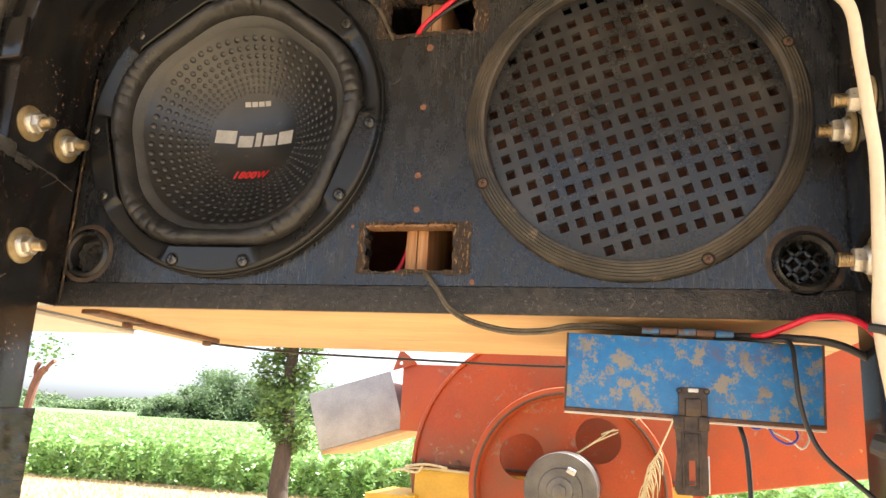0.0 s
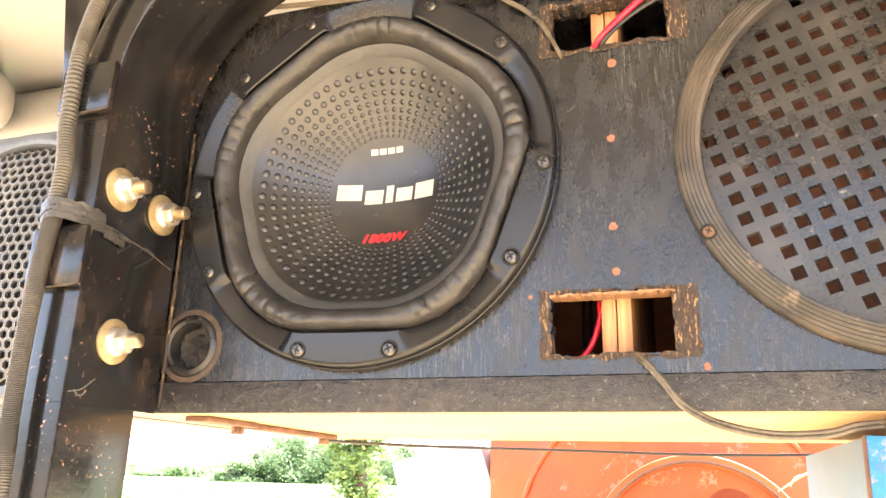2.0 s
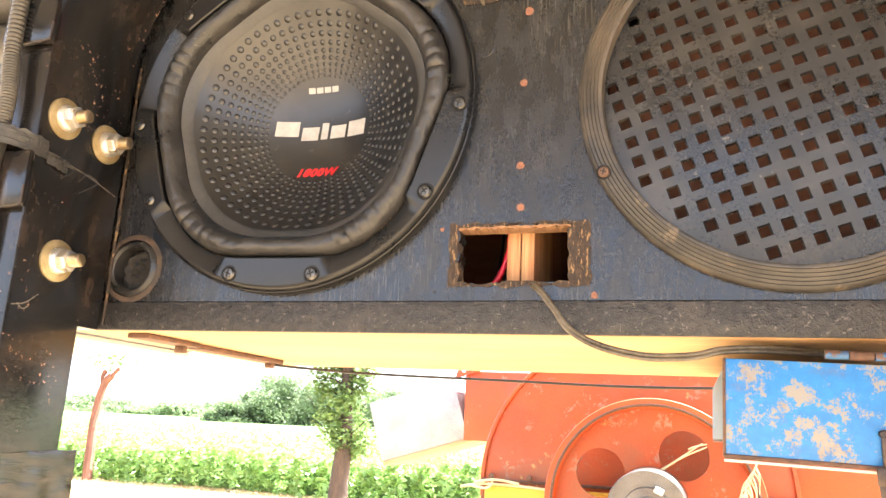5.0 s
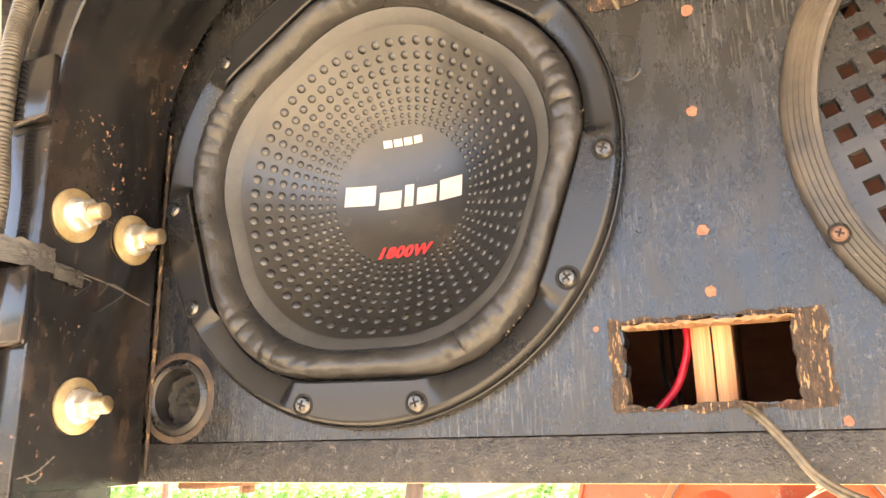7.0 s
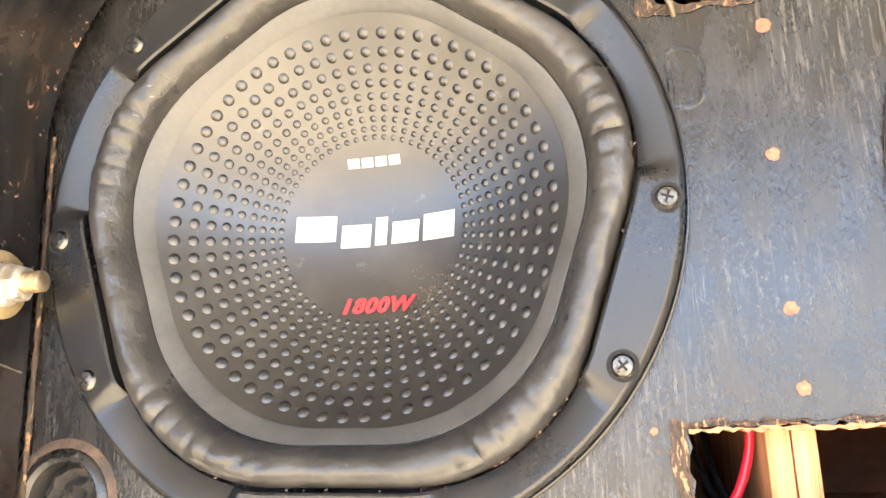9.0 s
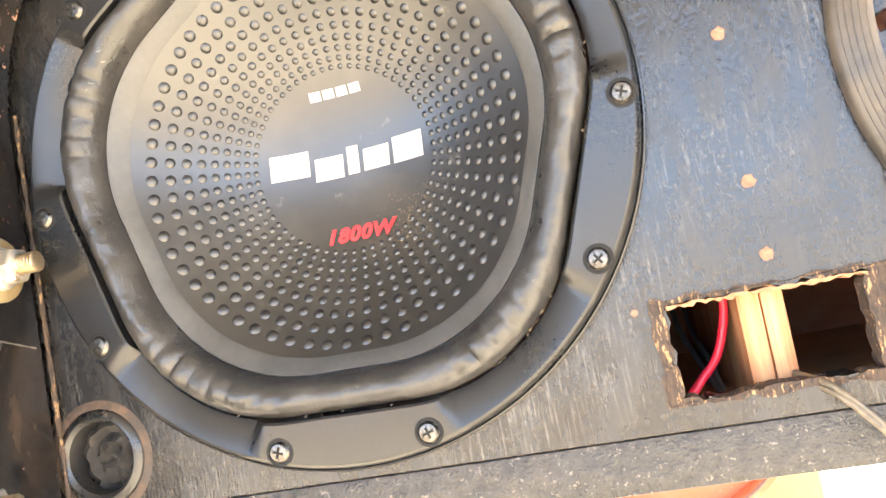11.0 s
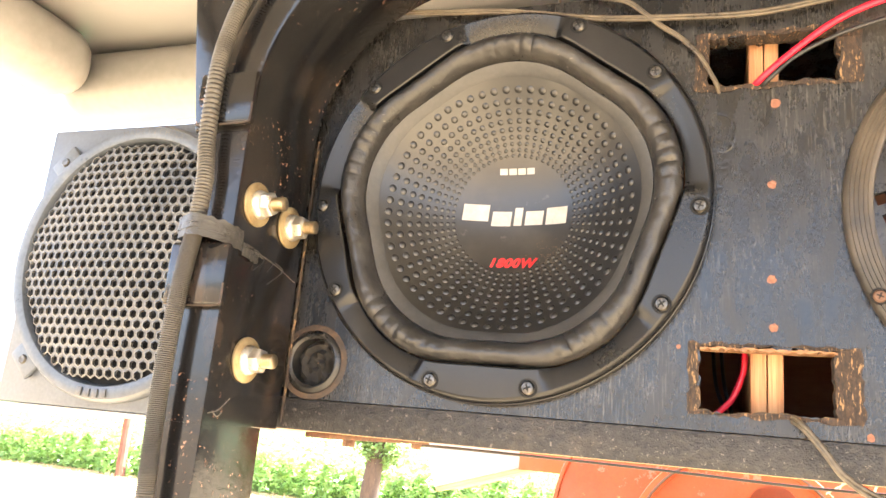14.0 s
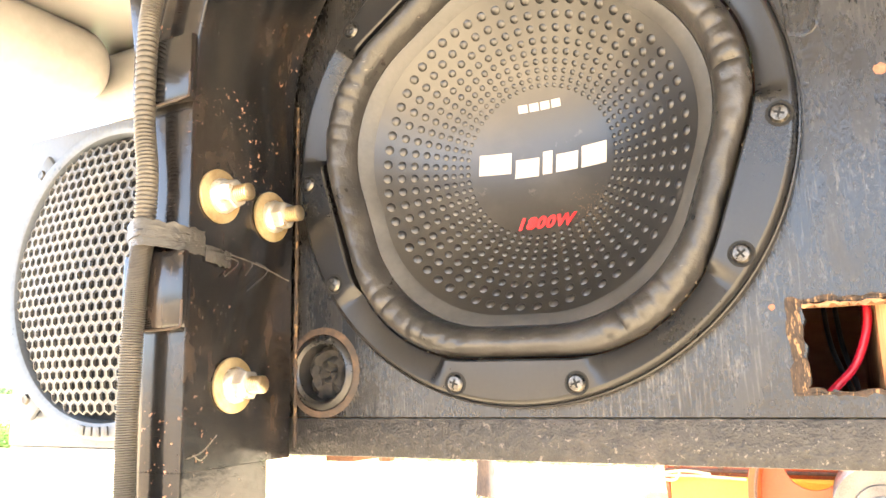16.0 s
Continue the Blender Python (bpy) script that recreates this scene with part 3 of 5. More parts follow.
for z0, z1 in ((2.294, 2.336), (2.161, 2.206)):
    part("strap_clip", box((-0.209, -0.1075, z0), (-0.160, -0.1005, z1), 0.003), M_STEEL, frame_thing, "black steel clip with rusty edge")
    part("clip_edge", tube([(-0.206, -0.1076, z0 + 0.0006), (-0.18, -0.1078, z0), (-0.163, -0.1076, z0 + 0.0008), (-0.1604, -0.1074, z0 + 0.004), (-0.1602, -0.1074, z0 + 0.016)], 0.0007, 6, 5), M_LATCH, frame_thing, "rusty clip edge")
for line in (((-0.068, 2.2086), (-0.041, 2.205), (-0.010, 2.198)), ((-0.0954, 2.0907), (-0.084, 2.0935), (-0.0728, 2.1017)), ((-0.091, 2.0925), (-0.085, 2.089), (-0.08, 2.0915))):
    part("scuff", tube([(IN_L, y, z) for y, z in line], 0.0004, 5, 6, radii=lambda i, n: 0.0002 + 0.0004 * abs(math.sin(i * 1.7))), M_HOSE, frame_thing, "pale scuff in the paint")
# weld bead down the joint with the cabinet
rb = random.Random(2)
part("raw_edge", tube([(-0.1643, -0.0025, 2.086 + 0.0125 * k + rb.uniform(-0.003, 0.003)) for k in range(20)], 0.0013, 6, 3,
                      radii=lambda i, n: 0.0008 + 0.0008 * abs(math.sin(i * 2.3))), M_CHIP, frame_thing, "chipped rusty joint")

# ---- speaker cabinet ----
X0, X1, ZB, ZP, ZT, DEEP = -0.2, 0.572, 2.084, 2.1085, 2.432, 0.33
SUB = Vector((-0.0015, 0, 2.268))
GR = Vector((0.3745, 0, 2.2565))
cab = thing("speaker_cabinet", (0.186, 0.16, ZB), "black painted plywood speaker cabinet, worn and scuffed", "speaker cabinet")
low_hole = ragged(0.143, 2.1205, 0.226, 2.164, seed=3)
top_hole = ragged(0.1465, 2.350, 0.2335, 2.3895, seed=5)
panel = sheet_with_holes([(X0, ZP), (X1, ZP), (X1, ZT), (X0, ZT)],
                         [circle(SUB.x, SUB.z, 0.139), circle(GR.x, GR.z, 0.1285), low_hole, top_hole, circle(-0.144, 2.137, 0.0195, 32), circle(0.505, 2.130, 0.0185, 32)], 0.0, 0.018)
part("front_panel", panel, M_PANEL, cab, smooth=0)
part("bottom_board", box((X0, 0.0025, ZB), (X1, DEEP, ZP - 0.0005), 0.0006), M_PLY, cab, "bare pale plywood underside")
part("board_edge", box((X0, -0.0012, ZB + 0.0004), (X1, 0.0022, ZP - 0.0006), 0.0007), M_EDGE, cab, "rough black painted board edge")
part("top_board", box((X0, 0.0185, ZT - 0.018), (X1, DEEP, ZT), 0.001), M_PANEL, cab)
part("side_board", box((X0, 0.0185, ZP), (X0 + 0.018, DEEP, ZT - 0.0185), 0.001), M_INNER, cab)
part("side_board", box((X1 - 0.018, 0.0185, ZP), (X1, DEEP, ZT - 0.0185), 0.001), M_INNER, cab)
part("back_board", box((X0 + 0.0185, DEEP - 0.018, ZP), (X1 - 0.0185, DEEP - 0.0005, ZT - 0.0185), 0.001), M_INNER, cab)
part("divider", box((0.1755, 0.0195, ZP), (0.1853, DEEP - 0.019, ZT - 0.0185), 0.0008), M_CUT, cab, "pale plywood divider seen through the sawn holes")
part("divider", box((0.1861, 0.0205, ZP), (0.1958, DEEP - 0.019, ZT - 0.0185), 0.0008), M_CUT, cab, "pale plywood divider seen through the sawn holes")


def splinter(outer, inner, y):
    """A chipped collar round a sawn hole, slightly sunk and uneven."""
    rnd = random.Random(len(outer))
    bm = bmesh.new()
    n = 90

    def at(loop, k):
        f = k / n * len(loop)
        i = int(f) % len(loop)
        a, b = loop[i], loop[(i + 1) % len(loop)]
        t = f - int(f)
        return a[0] + (b[0] - a[0]) * t, a[1] + (b[1] - a[1]) * t

    rings = []
    for j in range(4):
        ring = []
        for k in range(n):
            o, q = at(outer, k), at(inner, k)
            t = j / 3
            ring.append(bm.verts.new((o[0] + (q[0] - o[0]) * t, y - (0.0006 if j == 0 else rnd.uniform(0.0, 0.0011)), o[1] + (q[1] - o[1]) * t)))
        rings.append(ring)
    rings.append([bm.verts.new((v.co.x, 0.012, v.co.z)) for v in rings[-1]])
    for a, b in zip(rings, rings[1:]):
        for k in range(n):
            bm.faces.new((a[k], a[(k + 1) % n], b[(k + 1) % n], b[k]))
    return bm


part("splintered_edge", splinter(ragged(0.1365, 2.1185, 0.2395, 2.1655, seed=11, amp=0.0014), ragged(0.144, 2.1215, 0.2245, 2.1632, seed=13, amp=0.0019), 0.0), M_CHIP, cab, "chipped raw wood round the sawn hole", smooth=0)
part("splintered_edge", splinter(ragged(0.1385, 2.3465, 0.2475, 2.3925, seed=17, amp=0.0016), ragged(0.1475, 2.351, 0.2325, 2.3885, seed=19, amp=0.0019), 0.0), M_CHIP, cab, "chipped raw wood round the sawn hole", smooth=0)


def torn_lip(x0, x1, z, seed):
    """A thin torn strip of bare wood along the top of a sawn hole."""
    rnd = random.Random(seed)
    bm = bmesh.new()
    n = 44
    rows = []
    for y, lift in ((-0.0014, 0.0), (-0.0016, 0.0011), (0.016, 0.0011), (0.016, -0.0002)):
        rnd.seed(seed)
        rows.append([bm.verts.new((x0 + (x1 - x0) * k / n, y, z + lift * rnd.uniform(0.4, 1.5) + (0 if lift else rnd.uniform(-0.0014, 0.0007)))) for k in range(n + 1)])
    for a, b in zip(rows, rows[1:] + rows[:1]):
        for k in range(n):
            bm.faces.new((a[k], a[k + 1], b[k + 1], b[k]))
    return bm


part("torn_lip", torn_lip(0.1435, 0.2255, 2.1618, 4), M_TORN, cab, "torn bare wood along the sawn edge", smooth=0)
for i, (x, z, r) in enumerate([(0.192, 2.335, 0.0034), (0.189, 2.275, 0.0031), (0.188, 2.209, 0.0031), (0.189, 2.177, 0.003), (0.242, 2.112, 0.0025), (0.13, 2.162, 0.0016)]):
    bm = bmesh.new()
    rp = random.Random(i)
    vs = [bm.verts.new((x + r * rp.uniform(0.75, 1.1) * math.cos(a), -0.0005, z + r * rp.uniform(0.8, 1.15) * math.sin(a))) for a in [k * 0.4833 for k in range(13)]]
    f = bm.faces.new(vs)
    g = bmesh.ops.extrude_face_region(bm, geom=[f])
    bmesh.ops.translate(bm, vec=(0, 0.001, 0), verts=[v for v in g["geom"] if isinstance(v, bmesh.types.BMVert)])
    part("wood_plug", bm, M_PLUG, cab, "bare wood spot over a sunk screw", smooth=0)
for x, z in ((0.243, 2.167), (0.126, 2.115)):
    part("nail", rod((x, 0.002, z), (x, -0.0008, z), 0.0012, seg=10), M_BLACKWIRE, cab)


def port(x, z, r_out, r_in, y_out, label):
    prof = [(r_out, 0.0), (r_out - 0.0012, -y_out * 0.6), (r_out - 0.004, -y_out), (r_in + 0.003, -y_out * 0.9), (r_in, -y_out * 0.3), (r_in, 0.034)]
    bm = lathe(prof, 40)
    bmesh.ops.translate(bm, vec=(x, 0, z), verts=bm.verts[:])
    tube_ob = part("port_tube", bm, M_GRILLE, cab, label)
    plug = lathe([(r_in + 0.0005, 0.012), (r_in * 0.8, 0.009), (r_in * 0.6, 0.011), (r_in * 0.4, 0.0075), (r_in * 0.2, 0.010), (0.0005, 0.009)], 32)
    for v in plug.verts:
        v.co.y += 0.006 * noise.noise((v.co.x * 160 + x * 9, v.co.y * 90, v.co.z * 160))
    bmesh.ops.translate(plug, vec=(x, 0.0 if x < 0 else 0.014, z), verts=plug.verts[:])
    part("lint", plug, M_DUSTBALL, cab, "grey lint deep in the port")
    lip = lathe([(r_out + 0.0048, -0.0002), (r_out + 0.0034, -0.0007), (r_out + 0.002, -0.0012), (r_out + 0.0004, -0.0012), (r_out + 0.0002, -0.0002)], 40)
    bmesh.ops.translate(lip, vec=(x, 0, z), verts=lip.verts[:])
    part("dirt_ring", lip, M_DIRT, cab, "brown dirt round the port")
    return tube_ob


port(-0.144, 2.137, 0.0245, 0.0185, 0.003, "dusty round port with a dark hollow")
port(0.505, 2.130, 0.0245, 0.0175, 0.006, "dusty ribbed round port")
for k in (-1, 0, 1):
    for s in (1, -1):
        m = Matrix.Translation((0.505, 0.012, 2.130)) @ Matrix.Rotation(radians(45 * s + 8), 4, "Y")
        part("port_grid_bar", box((-0.0175, -0.001, k * 0.009 - 0.0015), (0.0175, 0.001, k * 0.009 + 0.0015), 0.0003, m=m), M_GRILLE, cab)


def moved_by(bm, v):
    bmesh.ops.translate(bm, vec=v, verts=bm.verts[:])
    return bm


# rounded outline left by an old fitting under the paint
old = [(0.1505, 2.302), (0.158, 2.301), (0.1635, 2.305), (0.165, 2.315), (0.1635, 2.324), (0.158, 2.3285), (0.1505, 2.328), (0.1505, 2.315), (0.1505, 2.302)]
part("paint_ridge", tube([(x, 0.0016, z) for x, z in old], 0.0022, 8, 6), M_PANEL, cab)


# ---- subwoofer ----
sub = thing("subwoofer", tuple(SUB), "round black subwoofer with a five-sided dimpled cone", "subwoofer")


def pent(a, b, ang):
    """Radius of a five-sided outline with rounded corners: flats at distance a, corners at b."""
    d = radians(abs(((math.degrees(ang) - 269 + 36) % 72) - 36))
    k = 1 / math.cos(radians(36))
    rho = (k * a - b) / (k - 1)
    if a * math.tan(d) <= (a - rho) * math.tan(radians(36)):
        return a / math.cos(d)
    c, q = (a - rho) * k, radians(36) - d
    return c * math.cos(q) + math.sqrt(rho * rho - (c * math.sin(q)) ** 2)


def off_flat(ang):
    return abs(((math.degrees(ang) - 269 + 36) % 72) - 36)


def cone_y(r, ang):
    edge = pent(0.1005, 0.1045, ang)
    reach = 0.102 + (edge - 0.102) * min(1.0, r / edge) ** 3
    return 0.0455 - 0.0415 * (r / reach) ** 2.1


def ringed(rows, seg=180):
    """A turned skin whose rings are given by functions of the angle: (radius, y)."""
    bm = bmesh.new()
    rings = []
    for fr, fy in rows:
        rings.append([bm.verts.new((SUB.x + fr(a) * math.cos(a), fy(a), SUB.z + fr(a) * math.sin(a))) for a in [2 * math.pi * k / seg for k in range(seg)]])
    for p, q in zip(rings, rings[1:]):
        for k in range(seg):
            bm.faces.new((p[k], p[(k + 1) % seg], q[(k + 1) % seg], q[k]))
    return bm


def flat_rise(a):
    return min(1.0, max(0.0, (off_flat(a) - 18.6) / 2.2))


ring_rows = [
    (lambda a: 0.1548, lambda a: 0.0), (lambda a: 0.1548, lambda a: -0.0065), (lambda a: 0.1544, lambda a: -0.0078), (lambda a: 0.1536, lambda a: -0.0082),
    (lambda a: 0.1531, lambda a: -0.0076), (lambda a: 0.1527, lambda a: -0.0088), (lambda a: 0.1521, lambda a: -0.0112), (lambda a: 0.1508, lambda a: -0.0127),
    (lambda a: 0.1496, lambda a: -0.0135 + 0.0004 * flat_rise(a)),
    (lambda a: 0.5 * (0.1496 + pent(0.1285, 0.138, a)), lambda a: -0.0142 + 0.0028 * flat_rise(a)),
    (lambda a: pent(0.1285, 0.138, a), lambda a: -0.0144 + 0.0062 * flat_rise(a)),
    (lambda a: pent(0.1274, 0.1368, a), lambda a: -0.0135 + 0.0060 * flat_rise(a)), (lambda a: pent(0.1268, 0.1362, a), lambda a: 0.006),
]
part("basket_ring", ringed(ring_rows, 360), M_FRAME, sub, "satin black moulded frame ring", smooth=28)


def roll_rows():
    rows = []
    for k in range(17):
        t = math.pi * k / 16

        def fr(a, t=t):
            mid = 0.5 * (pent(0.1084, 0.1144, a) + pent(0.1262, 0.1356, a))
            half = 0.5 * (pent(0.1262, 0.1356, a) - pent(0.1084, 0.1144, a))
            return mid - half * math.cos(t)

        def fy(a, t=t):
            d = off_flat(a)
            side = ((math.degrees(a) - 269 + 36) % 72) - 36
            fold = max(0.0, 1 - abs(d - 30) / 9) * (1.0 if side > 0 else 0.55)
            pleat = fold * (0.0030 * abs(math.sin(radians(38 * math.degrees(a)))) ** 0.6 - 0.0016) * -1
            lump = 0.0008 * noise.noise((math.cos(a) * 5, math.sin(a) * 5, t)) + 0.0006 * noise.noise((math.cos(a) * 16, math.sin(a) * 16, t * 1.5))
            crease = 0.0026 * max(0.0, noise.noise((a * 14 + t * 2.0, t * 0.9, 4.0)) - 0.3)
            return -0.003 + 0.004 * (1 - t / math.pi) - 0.0165 * math.sin(t) ** 0.85 + (pleat + lump) * math.sin(t) + crease * math.sin(t)

        rows.append((fr, fy))
    return rows


part("surround", ringed(roll_rows(), 720), M_RUBBER, sub, "dusty puffy black rubber surround", smooth=60)
band_rows = [(lambda a: pent(0.1093, 0.1153, a), lambda a: 0.002), (lambda a: pent(0.1089, 0.1149, a), lambda a: -0.0022), (lambda a: pent(0.1080, 0.1140, a), lambda a: -0.0032),
             (lambda a: pent(0.1068, 0.1127, a), lambda a: -0.0026), (lambda a: pent(0.1035, 0.1085, a), lambda a: 0.0012), (lambda a: pent(0.1008, 0.1051, a), lambda a: 0.0038), (lambda a: pent(0.1, 0.104, a), lambda a: 0.0056)]
part("cone_band", ringed(band_rows, 240), M_BAND, sub, "grey rubber band round the cone")
cone_rows = []
for u in [0.004, 0.1, 0.2, 0.3, 0.4, 0.5, 0.6, 0.7, 0.8, 0.9, 1.0]:
    cone_rows.append((lambda a, u=u: pent(0.101, 0.105, a) * u, lambda a, u=u: cone_y(pent(0.101, 0.105, a) * u, a)))
part("cone", ringed(cone_rows, 160), M_CONE, sub, "black pressed cone with rows of round dimples", smooth=60)


def dome(bm, c, nrm, rd):
    u1 = nrm.orthogonal().normalized()
    u2 = nrm.cross(u1)
    prev = None
    for h, w in ((-0.05, 1.14), (0.06, 1.0), (0.23, 0.76), (0.345, 0.46), (0.385, 0.15)):
        ring = [bm.verts.new(c + nrm * rd * h + rd * w * (math.cos(q) * u1 + math.sin(q) * u2)) for q in [2 * math.pi * j / 10 for j in range(10)]]
        if prev:
            for j in range(10):
                bm.faces.new((prev[j], prev[(j + 1) % 10], ring[(j + 1) % 10], ring[j]))
        prev = ring
    bm.faces.new(prev)
    return bm


DIMPLE_ME = mesh_from(dome(bmesh.new(), Vector((0, 0, 0)), Vector((0, 0, 1)), 1.0), "dimple", M_CONE, 80)
dots = bmesh.new()
rr = 0.050
while rr < 0.103:
    for k in range(60):
        a = 2 * math.pi * (k + 0.5) / 60
        if rr < pent(0.101, 0.105, a) - 0.0026:
            y = cone_y(rr, a)
            slope = (cone_y(rr + 0.001, a) - y) / 0.001
            nrm = Vector((slope * math.cos(a), -1, slope * math.sin(a))).normalized()
            c = Vector((SUB.x + rr * math.cos(a), y, SUB.z + rr * math.sin(a)))
            rd = 0.0315 * rr
            if rr > 0.07:
                d = new("dimple", DIMPLE_ME)
                d.parent = sub
                d.matrix_parent_inverse = Matrix.Translation(-Vector(sub.location))
                d.matrix_basis = Matrix.Translation(c) @ nrm.to_track_quat("Z", "Y").to_matrix().to_4x4() @ Matrix.Scale(rd, 4)
            else:
                dome(dots, c, nrm, rd)
    rr *= 1.0857
tagged(part("fine_dimple", dots, M_CONE, sub, "rows of small raised round dimples", smooth=75), kind="stuff")


def skin_y(x, z, lift=0.0005):
    dx, dz = x - SUB.x, z - SUB.z
    return cone_y(math.hypot(dx, dz), math.atan2(dz, dx)) - lift


def print_quads(quads):
    bm = bmesh.new()
    for q in quads:
        n = 6
        g = [[None] * (n + 1) for _ in range(n + 1)]
        for i in range(n + 1):
            for j in range(n + 1):
                s, t = i / n, j / n
                x = (q[0][0] * (1 - s) + q[1][0] * s) * (1 - t) + (q[3][0] * (1 - s) + q[2][0] * s) * t
                z = (q[0][1] * (1 - s) + q[1][1] * s) * (1 - t) + (q[3][1] * (1 - s) + q[2][1] * s) * t
                g[i][j] = bm.verts.new((x, skin_y(x, z), z))
        for i in range(n):
            for j in range(n):
                bm.faces.new((g[i][j], g[i + 1][j], g[i + 1][j + 1], g[i][j + 1]))
    return bm


def slab(x0, x1, z0, z1, lean=0.0):
    return ((x0, z0), (x1, z0), (x1 + lean, z1), (x0 + lean, z1))


mark = [slab(-0.0445, -0.0235, 2.2640, 2.2780, 0.001), slab(-0.0208, -0.0048, 2.2600, 2.2725, 0.001), slab(-0.0022, 0.0044, 2.2605, 2.2757, 0.001), slab(0.0070, 0.0220, 2.2607, 2.2725, 0.001), slab(0.0246, 0.0420, 2.2605, 2.2745, 0.001)]
part("logo_mark", print_quads(mark), M_WHITE, sub, "white printed brand mark", smooth=0)
part("logo_mark", print_quads([slab(-0.0150 + 0.0076 * k, -0.0150 + 0.0076 * k + 0.0063, 2.3028, 2.3078) for k in range(4)]), M_WHITE, sub, "small white printed brand mark", smooth=0)


def lettering(text, size, shear=0.0, space=1.0, bold=0.0):
    """Outline of a line of text as a bmesh in its own xy plane, centred."""
    cu = bpy.data.curves.new("lettering", "FONT")
    cu.body, cu.size, cu.shear, cu.space_character = text, size, shear, space
    cu.offset = bold
    cu.align_x, cu.align_y = "CENTER", "CENTER"
    ob = new("lettering", cu)
    dg = bpy.context.evaluated_depsgraph_get()
    me = bpy.data.meshes.new_from_object(ob.evaluated_get(dg))
    bpy.data.objects.remove(ob)
    bm = bmesh.new()
    bm.from_mesh(me)
    bpy.data.meshes.remove(me)
    return bm


tb = lettering("1800W", 0.0108, 0.25, 1.1, 0.0005)
for v in tb.verts:
    x, z = 0.0 + v.co.x * 1.08, 2.2273 + v.co.y
    v.co = Vector((x, skin_y(x, z, 0.0008), z))
part("rating_text", tb, M_RED, sub, "small red printed power rating", smooth=0)



def crumbs(count, seed):
    """Bits of grit caught between the surround and the frame ring."""
    rnd = random.Random(seed)
    bm = bmesh.new()
    for _ in range(count):
        a = radians(rnd.choice((rnd.gauss(190, 22), rnd.gauss(305, 28), rnd.uniform(0, 360))))
        r = pent(0.1266, 0.136, a) + rnd.uniform(-0.0012, 0.0006)
        c = Vector((SUB.x + r * math.cos(a), rnd.uniform(-0.0085, -0.005), SUB.z + r * math.sin(a)))
        d = rnd.uniform(0.0003, 0.0011)
        vs = [bm.verts.new(c + Vector((rnd.uniform(-d, d), rnd.uniform(-d, d), rnd.uniform(-d, d)))) for _ in range(4)]
        for f in ((0, 1, 2), (0, 1, 3), (0, 2, 3), (1, 2, 3)):
            bm.faces.new([vs[k] for k in f])
    return bm


def dust_spots(count, seed):
    """Dried dust flecks on the cone beside the printed rating."""
    rnd = random.Random(seed)
    bm = bmesh.new()
    for _ in range(count):
        x, z = rnd.choice(((0.027, 2.231), (0.040, 2.238), (0.022, 2.217), (0.036, 2.222)))
        x, z = x + rnd.gauss(0, 0.008), z + rnd.gauss(0, 0.006)
        d = rnd.choice((0.00014, 0.0002, 0.0002, 0.00035))
        w = rnd.uniform(0, 6.28)
        ring = [(x + d * rnd.uniform(0.6, 1.2) * math.cos(w + k * 1.047), z + d * rnd.uniform(0.6, 1.2) * math.sin(w + k * 1.047)) for k in range(6)]
        bm.faces.new([bm.verts.new((px, skin_y(px, pz, 0.0003), pz)) for px, pz in ring])
    return bm


tagged(part("dust_fleck", dust_spots(520, 31), M_GRIT, sub, "pale dried dust flecks", smooth=0), kind="stuff")
tagged(part("grit", crumbs(420, 12), M_GRIT, sub, "tan grit caught round the surround", smooth=0), kind="stuff")

# cross-head screw, head towards -y at the origin
sh = lathe([(0.0050, 0.0004), (0.0050, -0.0004), (0.0047, -0.0008), (0.0044, -0.0014), (0.0039, -0.0021), (0.002, -0.0024), (0.0001, -0.0024)], 20)
SCREW_ME = mesh_from(sh, "screw", M_SCREW)
# raised near-black cross and ring: shade of slot and sunk hole as colour
xh = box((-0.0026, -0.00265, -0.00055), (0.0026, -0.002, 0.00055), 0)
box((-0.00055, -0.0027, -0.0026), (0.00055, -0.002, 0.0026), 0, bm=xh)
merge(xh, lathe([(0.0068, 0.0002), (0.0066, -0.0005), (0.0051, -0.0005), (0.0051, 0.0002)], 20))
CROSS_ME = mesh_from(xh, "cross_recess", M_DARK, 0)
rust_head = SCREW_ME.copy()
rust_head.materials[0] = M_RUST


def screw(parent, x, y, z, turn, me=SCREW_ME, size=1.0):
    s = new("screw", me)
    s.parent = parent
    s.matrix_parent_inverse = Matrix.Translation(-Vector(parent.location))
    s.matrix_basis = pose(x, y, z, 0, turn, 0) @ Matrix.Scale(size, 4)
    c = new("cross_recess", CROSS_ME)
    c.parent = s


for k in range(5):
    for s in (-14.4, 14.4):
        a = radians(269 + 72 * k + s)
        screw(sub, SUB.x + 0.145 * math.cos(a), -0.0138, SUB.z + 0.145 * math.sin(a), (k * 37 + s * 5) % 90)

# ---- second driver's square-hole grille ----
gr = thing("speaker_grille", tuple(GR), "dusty black plastic grille with rows of square holes", "speaker grille")
prof = [(0.1438, -0.0003), (0.1438, -0.003), (0.1428, -0.0052)]
for k in range(5):
    r = 0.1418 - k * 0.0026
    prof += [(r, -0.0062 - 0.0005 * k), (r - 0.0012, -0.0072 - 0.0005 * k), (r - 0.0018, -0.0064 - 0.0005 * k)]
prof += [(0.1285, -0.0088), (0.1268, -0.008), (0.1258, -0.0035), (0.1258, 0.006)]
bm = lathe(prof, 120)
bmesh.ops.translate(bm, vec=(GR.x, 0, GR.z), verts=bm.verts[:])
part("rim", bm, M_RIM, gr, "ribbed dusty rim", smooth=50)
